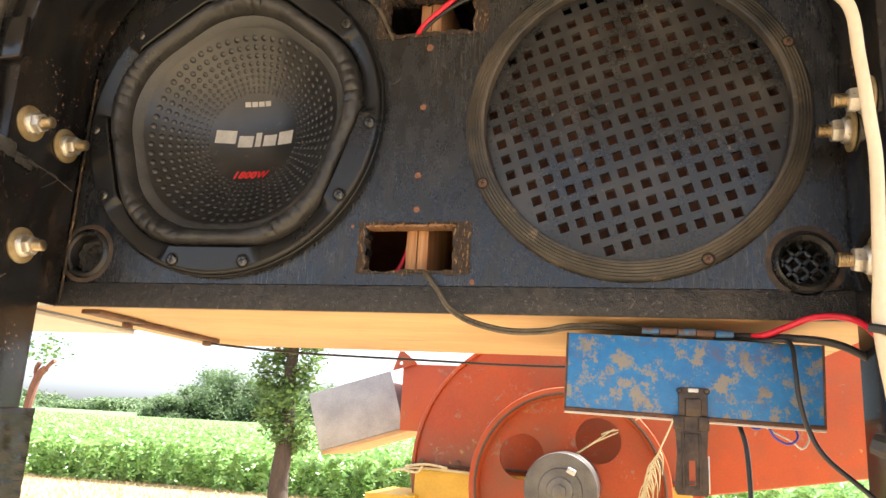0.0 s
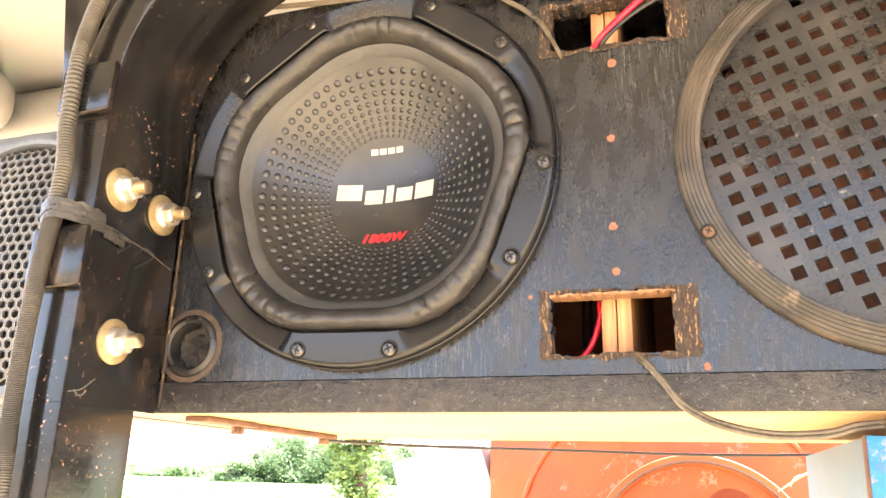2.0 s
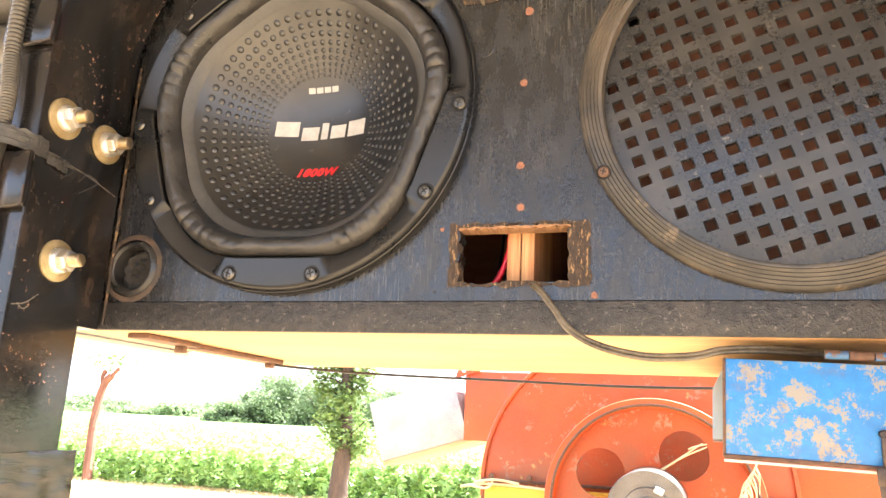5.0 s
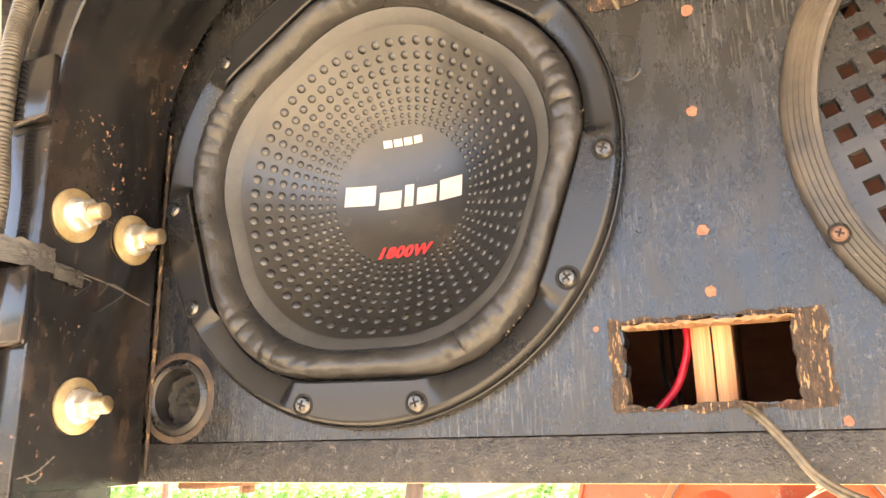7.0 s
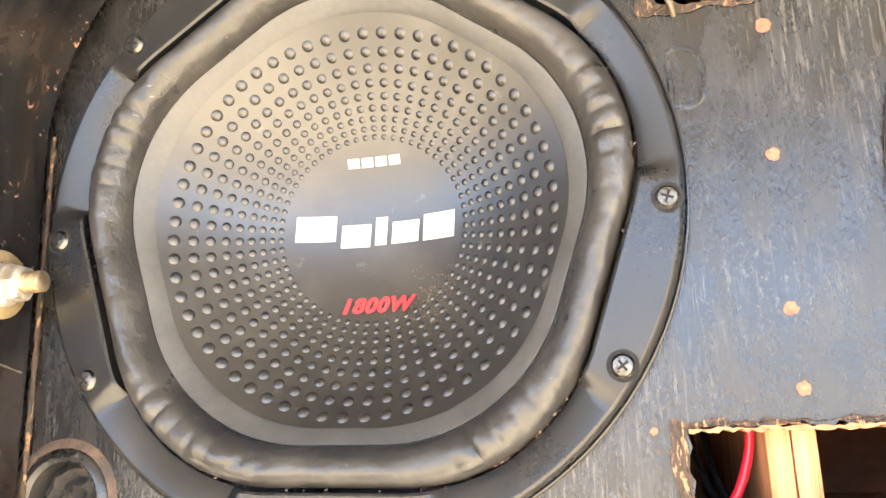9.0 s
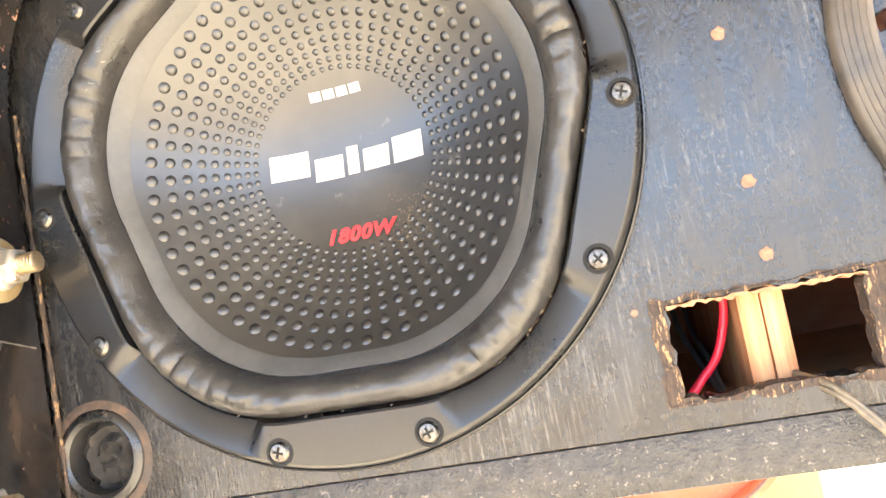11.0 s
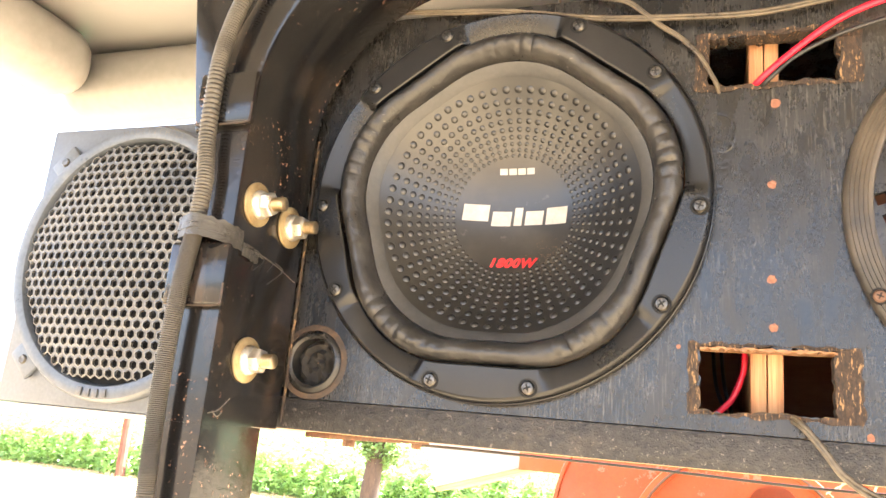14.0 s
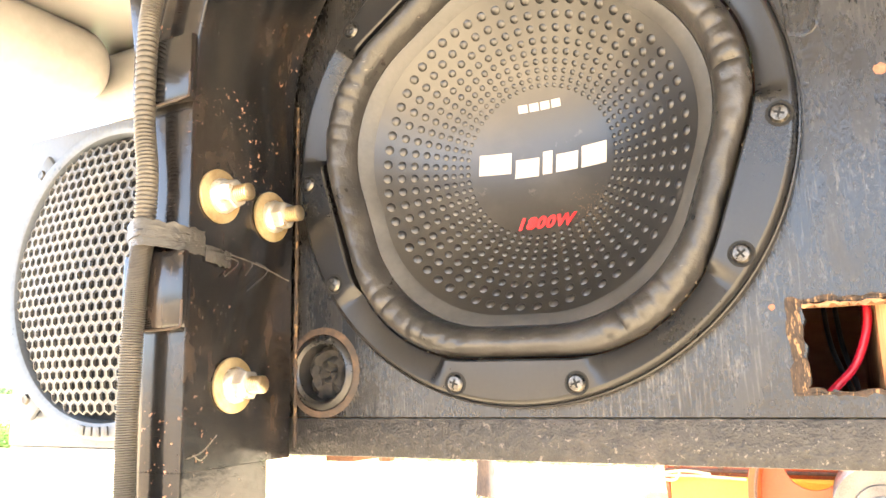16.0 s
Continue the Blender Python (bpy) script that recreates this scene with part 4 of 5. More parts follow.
bm = lathe([(0.1245, 0.02), (0.122, 0.03), (0.1, 0.034), (0.04, 0.062), (0.03, 0.06), (0.001, 0.052)], 64)
part("paper_cone", moved_by(bm, (GR.x, 0, GR.z)), M_OLDCONE, gr, "brown paper cone behind the holes", smooth=60)
ux, uz = 0.01437, 0.00449
holes, centres = [], []
for i in range(-14, 24):
    for j in range(-12, 24):
        x, z = 0.2544 + i * ux + j * 0.00447, 2.2642 + i * uz - j * 0.01427
        if math.hypot(x - GR.x, z - GR.z) < 0.1206:
            h = 0.0041
            centres.append((x, z))
            e1 = Vector((ux, uz)).normalized() * h
            e2 = Vector((-e1.y, e1.x))
            holes.append([(x - e1.x - e2.x, z - e1.y - e2.y), (x + e1.x - e2.x, z + e1.y - e2.y), (x + e1.x + e2.x, z + e1.y + e2.y), (x - e1.x + e2.x, z - e1.y + e2.y)])
plate = sheet_with_holes(circle(GR.x, GR.z, 0.1262, 96), holes, 0.0005, 0.0033)
centre_array = np.array(centres)
for v in plate.verts:
    if v.co.y > 0.002:
        d2 = (centre_array[:, 0] - v.co.x) ** 2 + (centre_array[:, 1] - v.co.z) ** 2
        k = int(d2.argmin())
        if d2[k] < 0.0065 ** 2:
            cx_, cz_ = centres[k]
            v.co.x, v.co.z = cx_ + (v.co.x - cx_) * 0.8, cz_ + (v.co.z - cz_) * 0.8
for v in plate.verts:
    v.co.y -= 0.007 * (1 - ((v.co.x - GR.x) ** 2 + (v.co.z - GR.z) ** 2) / 0.1262 ** 2)
part("perforated_plate", plate, M_GRILLE, gr, "black plate with square holes", smooth=40)
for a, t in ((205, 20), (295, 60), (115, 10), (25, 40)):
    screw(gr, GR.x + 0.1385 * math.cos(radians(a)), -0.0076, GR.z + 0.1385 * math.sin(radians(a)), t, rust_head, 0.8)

# ---- bolts through the roof frame ----


def hex_bolt():
    """A stud pointing along +x from the origin on the plate: washer, nut, thread."""
    t = thing("hex_bolt", (0, 0, 0), "zinc plated bolt with hex nut and tarnished plate washer", "bolt", "bolts through the roof frame")
    part("washer", rod((0.0004, 0, 0), (0.0028, 0, 0), 0.0165, seg=28, bevel=0.0006), M_WASHER, t)
    part("spring_washer", rod((0.0028, 0, 0), (0.005, 0, 0), 0.0108, seg=20, bevel=0.0005), M_ZINC, t)
    part("nut", rod((0.0075, 0, 0), (0.0155, 0, 0), 0.0094, 0.0088, seg=6, bevel=0.0016, bm=rod((0.005, 0, 0), (0.0078, 0, 0), 0.0108, 0.0092, seg=24, bevel=0.0006)), M_ZINC, t)
    line = [(0.0145 + 0.0004 * k, 0, 0) for k in range(27)]
    part("thread", tube(line, 0.005, 14, 1, radii=lambda i, n: 0.0052 if i % 4 < 2 else 0.0045), M_BRASS, t, "yellow passivated thread")
    return t


bolt = hex_bolt()
spots = [(-0.077, 2.242), (-0.030, 2.238), (-0.062, 2.130)]
bolt.location = (IN_L, *spots[0])
for y, z in spots[1:]:
    copy_thing(bolt, pose(IN_L, y, z, rx=40 * z))
for y, z in spots:
    copy_thing(bolt, pose(IN_R, y, z - 0.012, 15, 0, 180))

# ---- corrugated conduit and tape on the post ----
hose_line = [(x, -0.112, z) for x, z in ((-0.148, 2.47), (-0.163, 2.43), (-0.179, 2.392), (-0.187, 2.364), (-0.191, 2.337), (-0.1905, 2.285), (-0.186, 2.25), (-0.187, 2.2135),
                                         (-0.191, 2.178), (-0.193, 2.121), (-0.192, 2.069), (-0.19, 2.03), (-0.189, 1.9), (-0.189, 1.6))]
con = thing("conduit", (-0.189, -0.112, 1.6), "dusty grey corrugated cable conduit along the post", "conduit")
for name, run in (("upper_sleeve", hose_line[:8]), ("lower_sleeve", hose_line[7:])):
    length = sum((Vector(b) - Vector(a)).length for a, b in zip(run, run[1:]))
    part(name, tube(run, 0.005, 12, max(6, int(length / (len(run) - 1) / 0.00085)), radii=lambda i, n: 0.0063 if i % 3 else 0.0053), M_HOSE, con, smooth=60)
tp = thing("tape_wrap", (-0.187, -0.118, 2.212), "grey cloth tape binding the conduit to the post", "tape")


def ribbon(pts, z0, z1, thick, seed):
    """A wrinkled strip of tape along a line seen from above; pts are (x, y, rise)."""
    bm = bmesh.new()
    line = spline([(x, y, w) for x, y, w in pts], 8)
    cols = []
    for i, p in enumerate(line):
        col = []
        for k in range(7):
            f = k / 6
            w = 0.0009 * noise.noise((i * 0.35, k * 0.9, seed))
            col.append(bm.verts.new((p.x + w, p.y - abs(w), z0 + (z1 - z0) * f + p.z + 0.0012 * noise.noise((i * 0.3, seed, f)))))
        cols.append(col)
    faces = []
    for a, b in zip(cols, cols[1:]):
        for k in range(6):
            faces.append(bm.faces.new((a[k], b[k], b[k + 1], a[k + 1])))
    bmesh.ops.recalc_face_normals(bm, faces=bm.faces)
    bmesh.ops.solidify(bm, geom=faces, thickness=thick)
    return bm


wrap = [(-0.1632, -0.088, -0.003), (-0.1635, -0.1, -0.002), (-0.167, -0.109, -0.001), (-0.174, -0.1165, 0.0), (-0.181, -0.1195, 0.001), (-0.189, -0.1175, 0.001), (-0.199, -0.1105, 0.0015), (-0.2085, -0.1015, 0.002), (-0.2095, -0.08, 0.002)]
part("band", ribbon(wrap, 2.207, 2.2185, 0.0008, 1.0), M_TAPE, tp)
part("band", ribbon([(x, y - 0.0012 if y < -0.1 else y, w + 0.001) for x, y, w in wrap], 2.211, 2.2205, 0.0008, 5.0), M_TAPE, tp)
part("loose_end", ribbon([(-0.1622, -0.088, -0.002), (-0.1618, -0.08, -0.003), (-0.162, -0.073, -0.004), (-0.1628, -0.067, -0.004)], 2.2035, 2.213, 0.0008, 8.0), M_TAPE, tp)
rt = random.Random(6)
for k in range(3):
    y0_ = rt.uniform(-0.085, -0.035)
    part("frayed_thread", tube([(-0.1625, y0_, 2.206), (-0.160, y0_ + rt.uniform(-0.01, 0.012), 2.201 + rt.uniform(-0.004, 0.004)), (-0.161, y0_ + rt.uniform(-0.02, 0.022), 2.195 + rt.uniform(-0.008, 0.004))], 0.0004, 5, 5), M_BLACKWIRE, tp)

# ---- small loudspeaker beyond the post ----
ls = thing("loudspeaker", (-0.33, 0.1, 2.086), "small grey box loudspeaker with a round honeycomb grill", "loudspeaker")
LC = Vector((-0.3425, 0, 2.2175))
part("enclosure", box((-0.467, 0.0, 2.0845), (-0.2085, 0.19, 2.349), 0.003), M_CABINET, ls, "grey-blue laminate box")
part("base_panel", box((-0.465, 0.002, 2.0800), (-0.214, 0.188, 2.0842), 0.0005), M_PAPER, ls, "pale bare underside")
bm = lathe([(0.127, -0.0004), (0.127, -0.006), (0.124, -0.011), (0.118, -0.0125), (0.1135, -0.011), (0.112, -0.0075), (0.112, -0.0004)], 96)
bmesh.ops.translate(bm, vec=(LC.x, 0, LC.z), verts=bm.verts[:])
part("grill_ring", bm, M_CABINET, ls, "dark grey plastic ring")
hexm = bmesh.new()
pitch = 0.0098
for i in range(-14, 15):
    for j in range(-16, 17):
        x, z = (i + 0.5 * (j % 2)) * pitch, j * pitch * 0.866
        if math.hypot(x, z) < 0.1095:
            dome = lambda px, pz: -0.009 - 0.011 * (1 - (px * px + pz * pz) / 0.112 ** 2)
            loops = []
            for rad, dy in ((pitch / math.sqrt(3) * 1.001, 0.0), (pitch * 0.395, -0.0004), (pitch * 0.37, 0.0018)):
                loops.append([hexm.verts.new((LC.x + x + rad * math.cos(q), dome(x + rad * math.cos(q), z + rad * math.sin(q)) + dy, LC.z + z + rad * math.sin(q))) for q in [math.pi / 6 + k * math.pi / 3 for k in range(6)]])
            for p, q in zip(loops, loops[1:]):
                for k in range(6):
                    hexm.faces.new((p[k], p[(k + 1) % 6], q[(k + 1) % 6], q[k]))
tagged(part("honeycomb", hexm, M_MESHGRILL, ls, "dusty grey honeycomb mesh", smooth=0), kind="stuff")
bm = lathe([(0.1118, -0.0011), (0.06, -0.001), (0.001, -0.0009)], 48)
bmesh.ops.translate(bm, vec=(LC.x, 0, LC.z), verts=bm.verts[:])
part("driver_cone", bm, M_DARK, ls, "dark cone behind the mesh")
for ang in (45, 135, 225, 315):
    a = radians(ang)
    cx_, cz_ = LC.x + 0.134 * math.cos(a), LC.z + 0.134 * math.sin(a)
    m = Matrix.Translation((cx_, 0, cz_)) @ Matrix.Rotation(-a, 4, "Y")
    lug = part("mounting_lug", box((-0.018, -0.006, -0.016), (0.01, -0.0004, 0.016), 0.003, m=m), M_CABINET, ls)
    part("screw", rod((cx_, -0.0062, cz_), (cx_, -0.0078, cz_), 0.0045, 0.0035, 14), M_SCREW, lug)


def on_ring(text, radius, mid, size, outward=True):
    bm = lettering(text, size, 0, 1.15)
    for v in bm.verts:
        r = radius + (v.co.y if outward else -v.co.y)
        a = mid - v.co.x / radius if outward else mid + v.co.x / radius
        v.co = Vector((LC.x + r * math.cos(a), -0.0128, LC.z + r * math.sin(a)))
    return bm


part("moulded_text", on_ring("MADE IN CHINA", 0.1193, radians(85), 0.0085), M_MESHGRILL, ls, "raised moulded lettering", smooth=0)
br = bmesh.new()
for k in range(4):
    a = radians(262 + 4.2 * k)
    box((-0.003, -0.0138, -0.0035), (0.003, -0.0122, 0.0035), 0.0004, bm=br, m=Matrix.Translation((LC.x + 0.1193 * math.cos(a), 0, LC.z + 0.1193 * math.sin(a))) @ Matrix.Rotation(-a + math.pi / 2, 4, "Y"))
part("moulded_mark", br, M_MESHGRILL, ls, "raised moulded brand mark")

# ---- blue tool box under the cabinet ----
tl = thing("tool_box", (0.415, 0.14, 2.011), "chipped blue steel tool box hung under the cabinet", "tool box")
TM = Matrix.Translation((0.415, 0, 2.042)) @ Matrix.Rotation(radians(1.6), 4, "Y")
part("body", box((-0.0935, 0.0015, -0.0205), (0.0945, 0.30, 0.0300), 0.0012, m=TM), M_BARE, tl, "bare galvanised sides")
part("bottom_rim", box((-0.0950, -0.0030, -0.0338), (0.0957, 0.004, -0.0321), 0.0005, m=TM), M_PAPER, tl, "thin pale bottom lip")
# dark plate added to keep the underside shaded against the ground's bounce
part("underside", box((-0.0930, 0.003, -0.0225), (0.0940, 0.298, -0.0208), 0.0004, m=TM), M_RUSTEDGE, tl, "added dark plate, shade of the underside as colour")
part("front_plate", box((-0.0945, -0.0025, -0.0305), (0.0952, 0.0012, 0.0300), 0.0012, m=TM), M_BLUE, tl, "blue enamel worn to grey primer")
for lo, hi in (((-0.0952, -0.0036, -0.0318), (0.096, 0.002, -0.0290)), ((-0.0958, -0.0032, -0.0310), (-0.0940, 0.002, 0.0302)), ((0.0940, -0.0032, -0.0310), (0.0960, 0.002, 0.0302))):
    part("folded_rim", box(lo, hi, 0.0008, m=TM), M_RUSTEDGE, tl, "rusted folded rim")
for k in range(5):
    part("hinge_knuckle", rod((0.379 + k * 0.0138, -0.003, 2.0778 - 0.0004 * k), (0.3922 + k * 0.0138, -0.003, 2.0775 - 0.0004 * k), 0.0028, seg=14, bevel=0.0004), M_RUSTEDGE if k % 2 else M_HINGE, tl)
lt = part("latch_plate", box((0.406, -0.006, 2.010), (0.427, -0.0028, 2.034), 0.001), M_LATCH, tl, "worn brown steel latch")
part("staple", box((0.4105, -0.0095, 2.012), (0.4225, -0.0062, 2.026), 0.0015), M_LATCH, lt, "worn steel staple")
hasp = sheet_with_holes([(0.402, 1.958), (0.404, 1.955), (0.425, 1.955), (0.427, 1.958), (0.4255, 1.985), (0.427, 2.006), (0.4255, 2.012), (0.404, 2.012), (0.4025, 2.006), (0.404, 1.985)],
                        [[(0.4125, 1.962), (0.417, 1.962), (0.417, 1.980), (0.4125, 1.980)]], -0.0085, -0.0062)
hp = part("hasp", hasp, M_LATCH, tl, "hanging brown steel hasp with a slot", smooth=0)
part("rib", box((0.4075, -0.0098, 1.9595), (0.4095, -0.0083, 2.000), 0.0006), M_LATCH, hp)
part("rib", box((0.4195, -0.0098, 1.9595), (0.4215, -0.0083, 2.000), 0.0006), M_LATCH, hp)
part("rib", box((0.4096, -0.0098, 1.998), (0.4194, -0.0083, 2.000), 0.0006), M_LATCH, hp)
part("shoulder", box((0.4015, -0.0100, 2.002), (0.4095, -0.0083, 2.0125), 0.0008), M_LATCH, hp)
part("shoulder", box((0.4195, -0.0100, 2.002), (0.4275, -0.0083, 2.0125), 0.0008), M_LATCH, hp)
# bright zinc slips on hasp and latch, standing in for white glints
part("worn_edge", box((0.4262, -0.0088, 1.957), (0.4271, -0.0060, 1.984), 0.0003), M_ZINC, hp, "bright strip standing for a glint")
part("worn_spot", box((0.413, -0.0066, 2.0305), (0.4205, -0.0058, 2.0335), 0.0004), M_ZINC, lt, "bright spot standing for a glint")
for k in range(2):
    x = 0.405 + 0.02 * k
    part("rivet", rod((x + 0.0015, -0.006, 2.0315), (x + 0.0015, -0.0078, 2.0315), 0.0022, 0.0015, 12), M_LATCH, tl)
tl.location += Vector((0.003, 0, -0.004))

# ---- magenta amplifier on top of the cabinet ----
amp = thing("amplifier", (0.2, 0.1, ZT), "magenta finned aluminium amplifier lying on the cabinet", "amplifier")
part("case", box((0.078, 0.02, ZT + 0.001), (0.335, 0.19, ZT + 0.055), 0.002), M_MAGENTA, amp)
for k in range(7):
    part("fin", box((0.076, 0.008, ZT + 0.002 + 0.0078 * k), (0.337, 0.0215, ZT + 0.0048 + 0.0078 * k), 0.0008), M_MAGENTA, amp)

# ---- wires ----


def wire(name, pts, r, material, label, twin=0.0):
    bm = tube(pts, r, 10, 10)
    if twin:
        tube([(p[0], p[1] - 0.0002, p[2] - twin) for p in pts], r, 10, 10, bm=bm)
    return solid(name, bm, material, label, "wire", smooth=60)


wire("speaker_cable", [(0.19, 0.06, 2.122), (0.195, 0.012, 2.1225), (0.203, -0.004, 2.118), (0.214, -0.008, 2.105), (0.226, -0.010, 2.089), (0.245, -0.009, 2.078), (0.275, -0.006, 2.0715), (0.305, -0.003, 2.0725),
                       (0.325, 0.004, 2.0775), (0.36, 0.02, 2.0800), (0.41, 0.05, 2.0800)], 0.0015, M_CABLE, "brown twin speaker cable drooping from the sawn hole", 0.0027)
wire("top_cable", [(-0.125, -0.005, 2.440), (-0.06, -0.006, 2.432), (-0.005, -0.007, 2.426), (0.068, -0.007, 2.412), (0.126, -0.007, 2.4065), (0.182, -0.008, 2.4035), (0.234, -0.007, 2.411), (0.293, -0.006, 2.419), (0.36, -0.004, 2.43)],
     0.0014, M_CABLE, "brown twin cable stretched along the cabinet top", 0.0025)
wire("thin_cable", [(0.034, 0.02, 2.4345), (0.0355, -0.001, 2.436), (0.044, -0.005, 2.4405), (0.066, -0.005, 2.4315), (0.09, -0.0095, 2.4215), (0.113, -0.006, 2.402), (0.128, -0.005, 2.3905), (0.141, -0.005, 2.3755), (0.149, -0.005, 2.3605), (0.154, -0.003, 2.3495), (0.158, 0.02, 2.344)],
     0.0012, M_CABLE, "thin twin cable running into the upper hole", 0.0022)
wire("red_wire", [(0.17, 0.1, 2.37), (0.1705, 0.03, 2.352), (0.182, -0.003, 2.352), (0.203, -0.007, 2.370), (0.23, -0.008, 2.390), (0.258, -0.008, 2.4025), (0.312, -0.006, 2.42), (0.39, -0.004, 2.44)], 0.0024, M_REDWIRE, "thick red power wire from the upper hole")
wire("black_wire", [(0.172, 0.06, 2.36), (0.184, -0.001, 2.349), (0.204, -0.006, 2.366), (0.231, -0.007, 2.380), (0.261, -0.007, 2.3895), (0.312, -0.006, 2.404), (0.367, -0.005, 2.41), (0.44, -0.004, 2.43)], 0.0017, M_BLACKWIRE, "black wire beside the red one")
wire("inner_red_wire", [(0.172, 0.07, 2.2), (0.1722, 0.042, 2.168), (0.1718, 0.04, 2.153), (0.165, 0.04, 2.134), (0.155, 0.04, 2.1225), (0.146, 0.035, 2.114)], 0.0022, M_REDWIRE, "red wire inside the cabinet")
for k in range(2):
    wire("inner_black_wire", [(0.15 + 0.006 * k, 0.12, 2.2), (0.153 + 0.006 * k, 0.09, 2.15), (0.16 + 0.004 * k, 0.06, 2.125), (0.166, 0.05, 2.111)], 0.0014, M_BLACKWIRE, "black wire inside the cabinet")
wire("battery_red_cable", [(0.45, 0.06, 2.079), (0.469, -0.001, 2.0715), (0.485, -0.010, 2.0765), (0.503, -0.018, 2.0835), (0.523, -0.02, 2.0845), (0.536, -0.035, 2.075), (0.5375, -0.07, 2.05), (0.533, -0.108, 2.0), (0.535, -0.11, 1.85)],
     0.0025, M_REDWIRE, "thick red cable passing under the cabinet")
wire("battery_black_cable", [(0.44, 0.05, 2.078), (0.468, -0.003, 2.068), (0.487, -0.018, 2.065), (0.4885, -0.028, 2.045), (0.4895, -0.03, 2.025), (0.495, -0.03, 2.002), (0.505, -0.034, 1.983), (0.53, -0.05, 1.958), (0.55, -0.06, 1.93)],
     0.0018, M_BLACKWIRE, "black cable looping over the tool box")
wire("black_power_cable", [(0.44, 0.03, 2.075), (0.49, -0.012, 2.069), (0.52, -0.02, 2.064), (0.548, -0.02, 2.05)], 0.003, M_BLACKWIRE, "black cable beside the red one")
wire("hanging_wire", [(0.455, 0.04, 2.03), (0.456, 0.03, 2.008), (0.461, 0.025, 1.985), (0.462, 0.02, 1.94), (0.46, 0.02, 1.88)], 0.002, M_BLACKWIRE, "black wire hanging below the tool box")
wire("cream_cable", [(0.46, -0.08, 2.766), (0.45, -0.1, 2.56), (0.44, -0.108, 2.45), (0.45, -0.108, 2.365), (0.468, -0.108, 2.326), (0.494, -0.108, 2.307), (0.517, -0.110, 2.287), (0.522, -0.110, 2.246), (0.5255, -0.110, 2.20), (0.527, -0.110, 2.168), (0.524, -0.110, 2.10), (0.522, -0.110, 2.06), (0.53, -0.108, 1.98), (0.535, -0.108, 1.8)],
     0.0042, M_CREAM, "cream coloured cable hanging down the post")
solid("cable_tie", tube([(0.5155, -0.112, 2.064), (0.522, -0.1165, 2.062), (0.5295, -0.112, 2.060), (0.54, -0.104, 2.066), (0.552, -0.104, 2.07)], 0.003, 8, 6), M_BLACKWIRE, "black tape tie round the cables", "cable tie")
solid("tape_knot", tube([(0.513, -0.112, 1.995), (0.525, -0.118, 1.99), (0.538, -0.116, 1.982), (0.55, -0.106, 1.99)], 0.008, 8, 6, radii=lambda i, n: 0.008 - 0.003 * abs(i / n - 0.5)), M_BLACKWIRE, "knot of black tape on the post", "tape")
wire("blue_wire", [(0.459, 0.02, 2.008), (0.466, 0.012, 2.002), (0.474, 0.01, 2.004), (0.48, 0.012, 1.996), (0.49, 0.015, 1.992), (0.497, 0.018, 1.998), (0.494, 0.03, 2.01)], 0.0009, M_BLUEWIRE, "thin blue wire looping under the tool box")
wire("white_wire", [(0.461, 0.03, 2.01), (0.47, 0.018, 2.006), (0.48, 0.014, 2.0), (0.492, 0.016, 1.994), (0.5, 0.02, 1.989), (0.506, 0.024, 1.997), (0.504, 0.03, 2.01)], 0.0008, M_WHITEWIRE, "thin dirty white wire under the tool box")
flm = thing("plastic_wrap", (-0.186, -0.05, 1.93), "grey plastic film wound round the post", "plastic wrap")
for k in range(4):
    z = 1.9 + 0.021 * k
    part("turn", ribbon([(-0.1638, -0.01, 0.002), (-0.1638, -0.05, 0.001), (-0.1638, -0.095, 0.0), (-0.17, -0.1015, 0.0), (-0.19, -0.1015, -0.001), (-0.2, -0.1, -0.001), (-0.2085, -0.09, -0.002), (-0.2085, -0.03, -0.003)], z, z + 0.0225, 0.0005, 3.0 + k), M_FILM, flm)
wire("back_wire", [(-0.141, 0.24, 2.0775), (-0.125, 0.27, 2.0775), (-0.06, 0.32, 2.0765), (0.08, 0.343, 2.075), (0.28, 0.342, 2.072), (0.5, 0.34, 2.08)], 0.0016, M_BLACKWIRE, "black wire sagging behind the cabinet")
# steel strap screwed to the underside
st = thing("bottom_strap", (-0.14, 0.15, 2.08), "brown steel strap bolted under the cabinet", "strap")
part("strip", box((-0.150, 0.012, 2.0795), (-0.128, 0.085, 2.0836), 0.0008), M_RUSTEDGE, st)
part("strip", box((-0.150, 0.09, 2.0790), (-0.133, 0.25, 2.0836), 0.0008), M_RUSTEDGE, st)
for y in (0.075, 0.235):
    part("bolt_head", rod((-0.142, y, 2.0795), (-0.142, y, 2.0735), 0.0055, seg=6, bevel=0.0005), M_RUST, st)

# ---- orange farm machine behind ----
mc = thing("threshing_machine", (0.3, 2.2, 0), "weathered orange threshing machine with a large pulley", "farm machine")


def moved(bm, v):
    bmesh.ops.translate(bm, vec=v, verts=bm.verts[:])
    return bm


HC = (0.135, 0, 1.86)
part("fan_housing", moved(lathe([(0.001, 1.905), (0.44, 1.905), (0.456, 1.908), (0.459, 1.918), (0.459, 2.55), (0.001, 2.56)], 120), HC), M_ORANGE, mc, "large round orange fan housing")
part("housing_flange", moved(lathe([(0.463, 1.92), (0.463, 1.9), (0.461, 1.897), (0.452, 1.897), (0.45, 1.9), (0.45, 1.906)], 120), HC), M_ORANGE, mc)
part("housing_seam", box((-0.325, 1.894, 1.862), (0.59, 1.9035, 1.871), 0.002), M_RUSTEDGE, mc, "rusty seam across the housing")
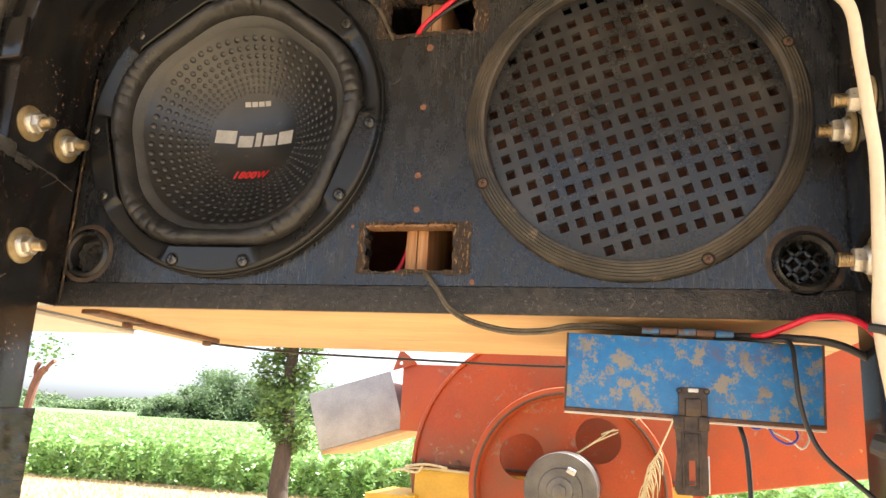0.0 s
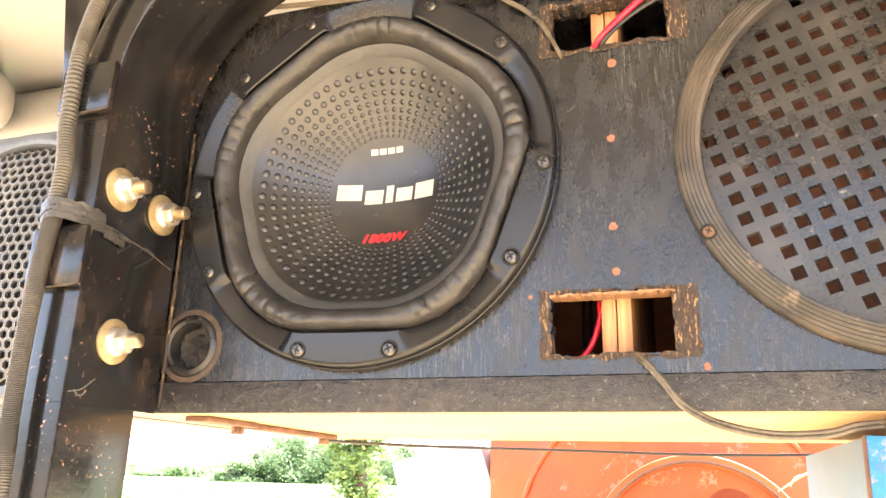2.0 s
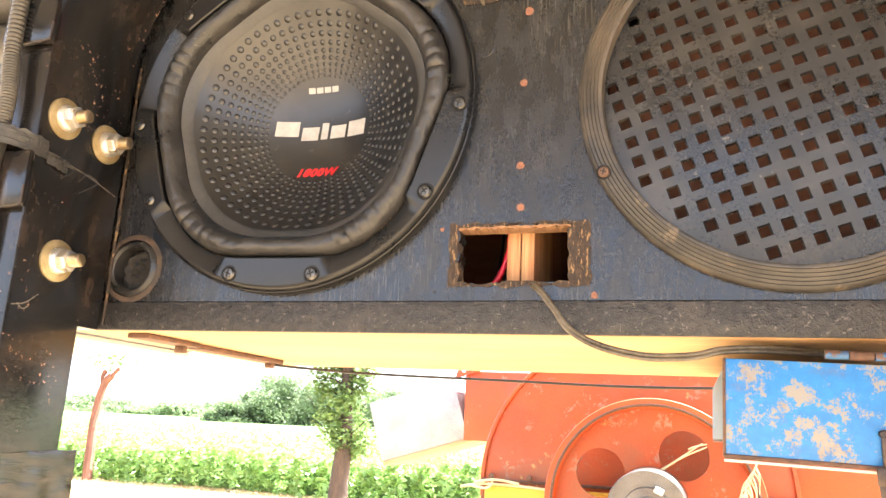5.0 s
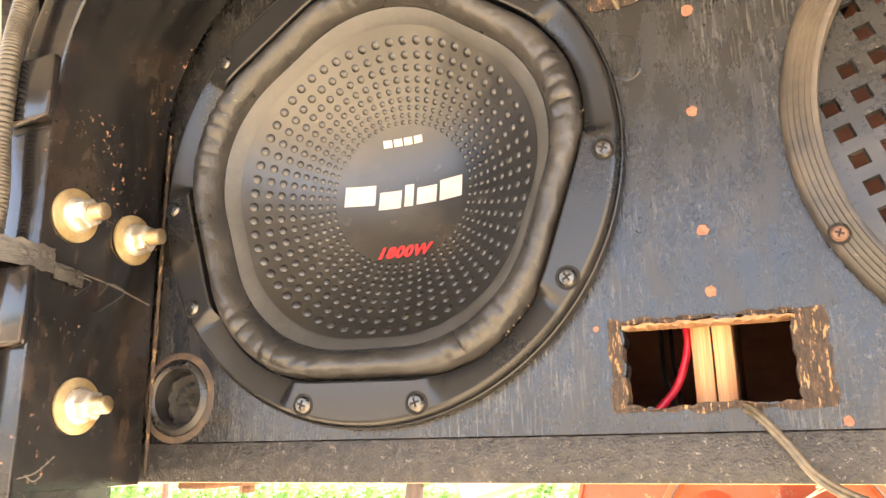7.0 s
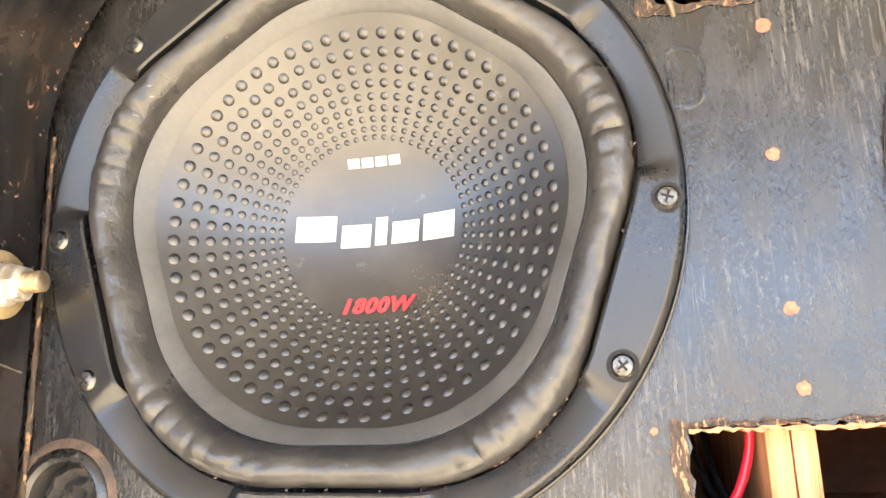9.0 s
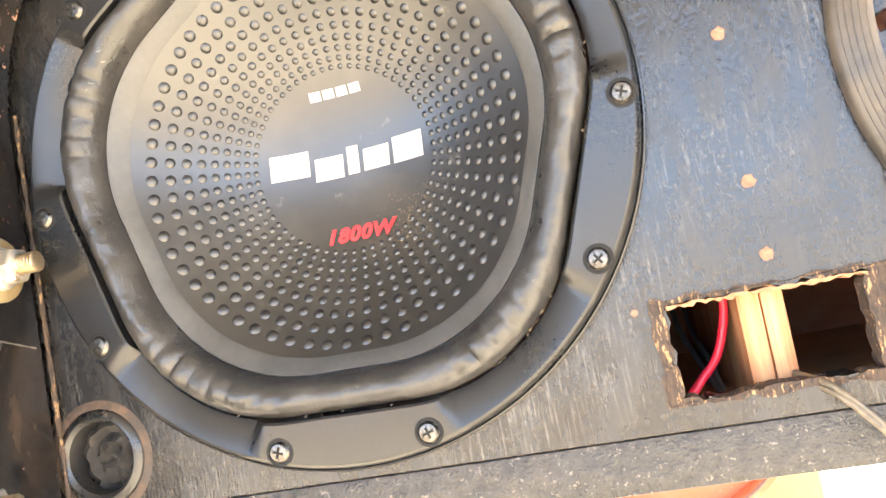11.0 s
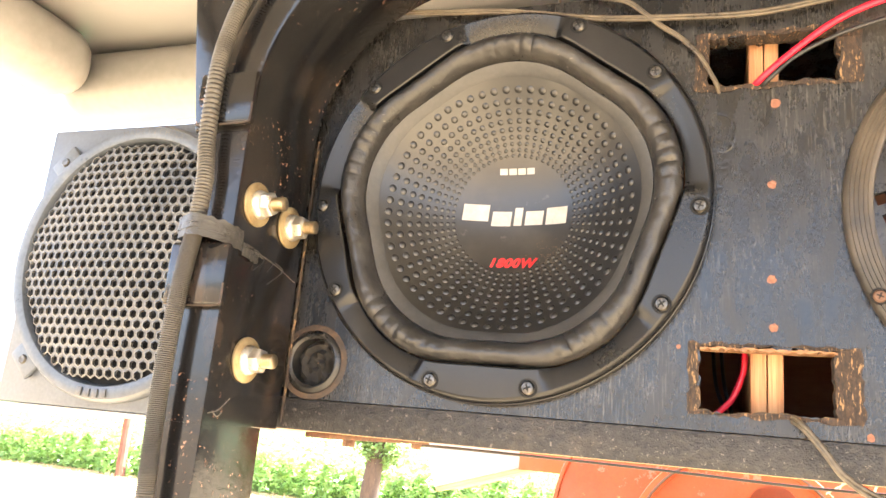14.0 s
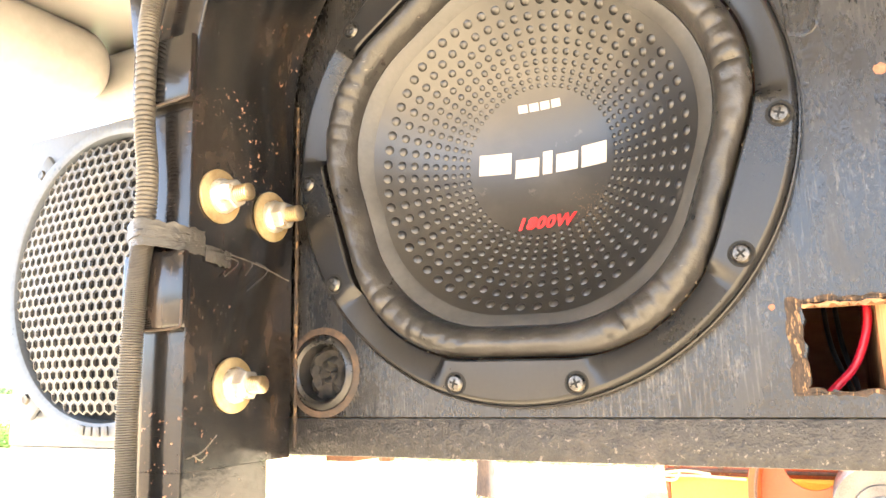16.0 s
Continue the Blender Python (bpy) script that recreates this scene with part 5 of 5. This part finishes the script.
for x in (-0.29, -0.17, 0.46):
    part("seam_bolt", rod((x, 1.894, 1.879), (x, 1.886, 1.879), 0.009, seg=6, bevel=0.001), M_RUST, mc)
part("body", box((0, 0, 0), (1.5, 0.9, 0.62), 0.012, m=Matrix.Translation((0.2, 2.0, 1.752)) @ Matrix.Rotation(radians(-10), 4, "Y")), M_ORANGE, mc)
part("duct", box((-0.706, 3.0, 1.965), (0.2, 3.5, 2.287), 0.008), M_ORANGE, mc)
SP = Matrix.Translation((-0.724, 3.0, 2.112)) @ Matrix.Rotation(radians(-17.5), 4, "Y")
part("spout", box((-0.445, 0.002, -0.14), (0.0, 0.5, 0.145), 0.004, m=SP), M_SPOUT, mc, "worn grey sheet metal spout")
part("spout_lip", box((-0.44, 0.006, -0.160), (0.11, 0.5, -0.141), 0.002, m=SP), M_PLY, mc, "pale board under the spout")
gus = sheet_with_holes([(-0.752, 2.25), (-0.628, 2.288), (-0.7, 2.345), (-0.722, 2.345)], [circle(-0.712, 2.288, 0.009, 16)], 2.985, 2.999)
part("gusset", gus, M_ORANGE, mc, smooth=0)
PC = (0.209, 1.841)
PY = 1.6
rim = moved(lathe([(0.278, PY + 0.2), (0.281, PY), (0.279, PY - 0.006), (0.262, PY - 0.006), (0.256, PY + 0.002), (0.254, PY + 0.045), (0.2535, PY + 0.06), (0.268, PY + 0.07), (0.268, PY + 0.199)], 120), (PC[0], 0, PC[1]))
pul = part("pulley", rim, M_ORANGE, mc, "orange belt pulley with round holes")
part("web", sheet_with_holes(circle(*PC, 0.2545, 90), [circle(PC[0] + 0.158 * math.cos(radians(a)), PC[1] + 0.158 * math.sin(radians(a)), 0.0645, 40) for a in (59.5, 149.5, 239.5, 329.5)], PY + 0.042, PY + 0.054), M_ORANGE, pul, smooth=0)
part("rim_wear", moved(lathe([(0.2665, PY - 0.0062), (0.263, PY - 0.0088), (0.2585, PY - 0.003)], 120), (PC[0], 0, PC[1])), M_RUST, pul, "worn bare rim edge")
part("hub", moved(lathe([(0.094, PY + 0.043), (0.094, 1.405), (0.092, 1.4), (0.056, 1.4), (0.054, 1.392), (0.034, 1.391), (0.032, 1.376), (0.001, 1.375)], 72), (PC[0] - 0.004, 0, PC[1] + 0.01)), M_IRON, pul, "turned grey iron hub")
part("hub_bolt", rod((PC[0] - 0.004, 1.376, PC[1] + 0.01), (PC[0] - 0.004, 1.358, PC[1] + 0.01), 0.018, seg=6, bevel=0.001), M_IRON, pul)
part("key", box((0.222, 1.372, 1.893), (0.244, 1.4, 1.907), 0.002, m=Matrix.Translation((0.233, 0, 1.9)) @ Matrix.Rotation(radians(25), 4, "Y") @ Matrix.Translation((-0.233, 0, -1.9))), M_ZINC, pul)
part("shaft", rod((PC[0], PY + 0.05, PC[1]), (PC[0], 1.91, PC[1]), 0.03, seg=24), M_IRON, pul)
part("lower_frame", box((-0.303, 1.85, 1.0), (0.56, 2.5, 1.852), 0.01), M_YELLOW, mc, "yellow painted lower frame")
part("ledge", box((-0.45, 1.8, 1.745), (-0.285, 2.1, 1.775), 0.004), M_YELLOW, mc)
part("leg", box((-0.28, 1.9, 0.0), (-0.19, 1.99, 1.01), 0.006), M_YELLOW, mc)
part("leg", box((0.44, 1.9, 0.0), (0.53, 1.99, 1.01), 0.006), M_YELLOW, mc)
for line in ([(-0.375, 1.84, 1.845), (-0.31, 1.835, 1.857), (-0.22, 1.84, 1.858), (-0.1, 1.845, 1.852)], [(-0.33, 1.835, 1.862), (-0.26, 1.83, 1.872), (-0.19, 1.835, 1.864)], [(-0.345, 1.83, 1.852), (-0.29, 1.83, 1.846), (-0.27, 1.828, 1.866)]):
    part("binding_wire", tube(line, 0.004, 6, 8), M_STRAW, mc)
stw = thing("straw_stalks", (0.45, 1.5, 1.83), "dry straw stalks and a bearded ear caught on the pulley", "straw")
for line in ([(0.215, 1.59, 1.925), (0.27, 1.586, 1.966), (0.335, 1.582, 2.012)], [(0.232, 1.59, 1.94), (0.285, 1.586, 1.974), (0.345, 1.582, 2.003)], [(0.30, 1.588, 1.995), (0.32, 1.586, 2.004), (0.346, 1.584, 2.01)],
             [(0.51, 1.5, 2.104), (0.482, 1.5, 2.03), (0.455, 1.5, 1.97), (0.425, 1.5, 1.9), (0.41, 1.5, 1.82)], [(0.508, 1.5, 2.102), (0.45, 1.5, 2.075), (0.391, 1.5, 2.037)], [(0.45, 1.5, 2.075), (0.43, 1.5, 2.068), (0.418, 1.5, 2.048)]):
    part("stalk", tube(line, 0.002, 6, 6, radii=lambda i, n: 0.0028 - 0.0015 * i / n), M_STRAW, stw)
rr_ = random.Random(3)
for k in range(22):
    t = k / 22
    x, z = 0.452 - 0.04 * t, 1.962 - 0.12 * t
    s = -1 if k % 2 else 1
    ln = rr_.uniform(0.05, 0.085)
    tip = (x + s * rr_.uniform(0.008, 0.022) - 0.01, 1.5 + rr_.uniform(-0.01, 0.01), z - ln)
    part("awn", tube([(x, 1.5, z), ((x + tip[0]) / 2 + s * 0.006, 1.5, z - 0.4 * ln), tip], 0.001, 5, 3, radii=lambda i, n: 0.0024 - 0.0018 * i / n), M_STRAW, stw)
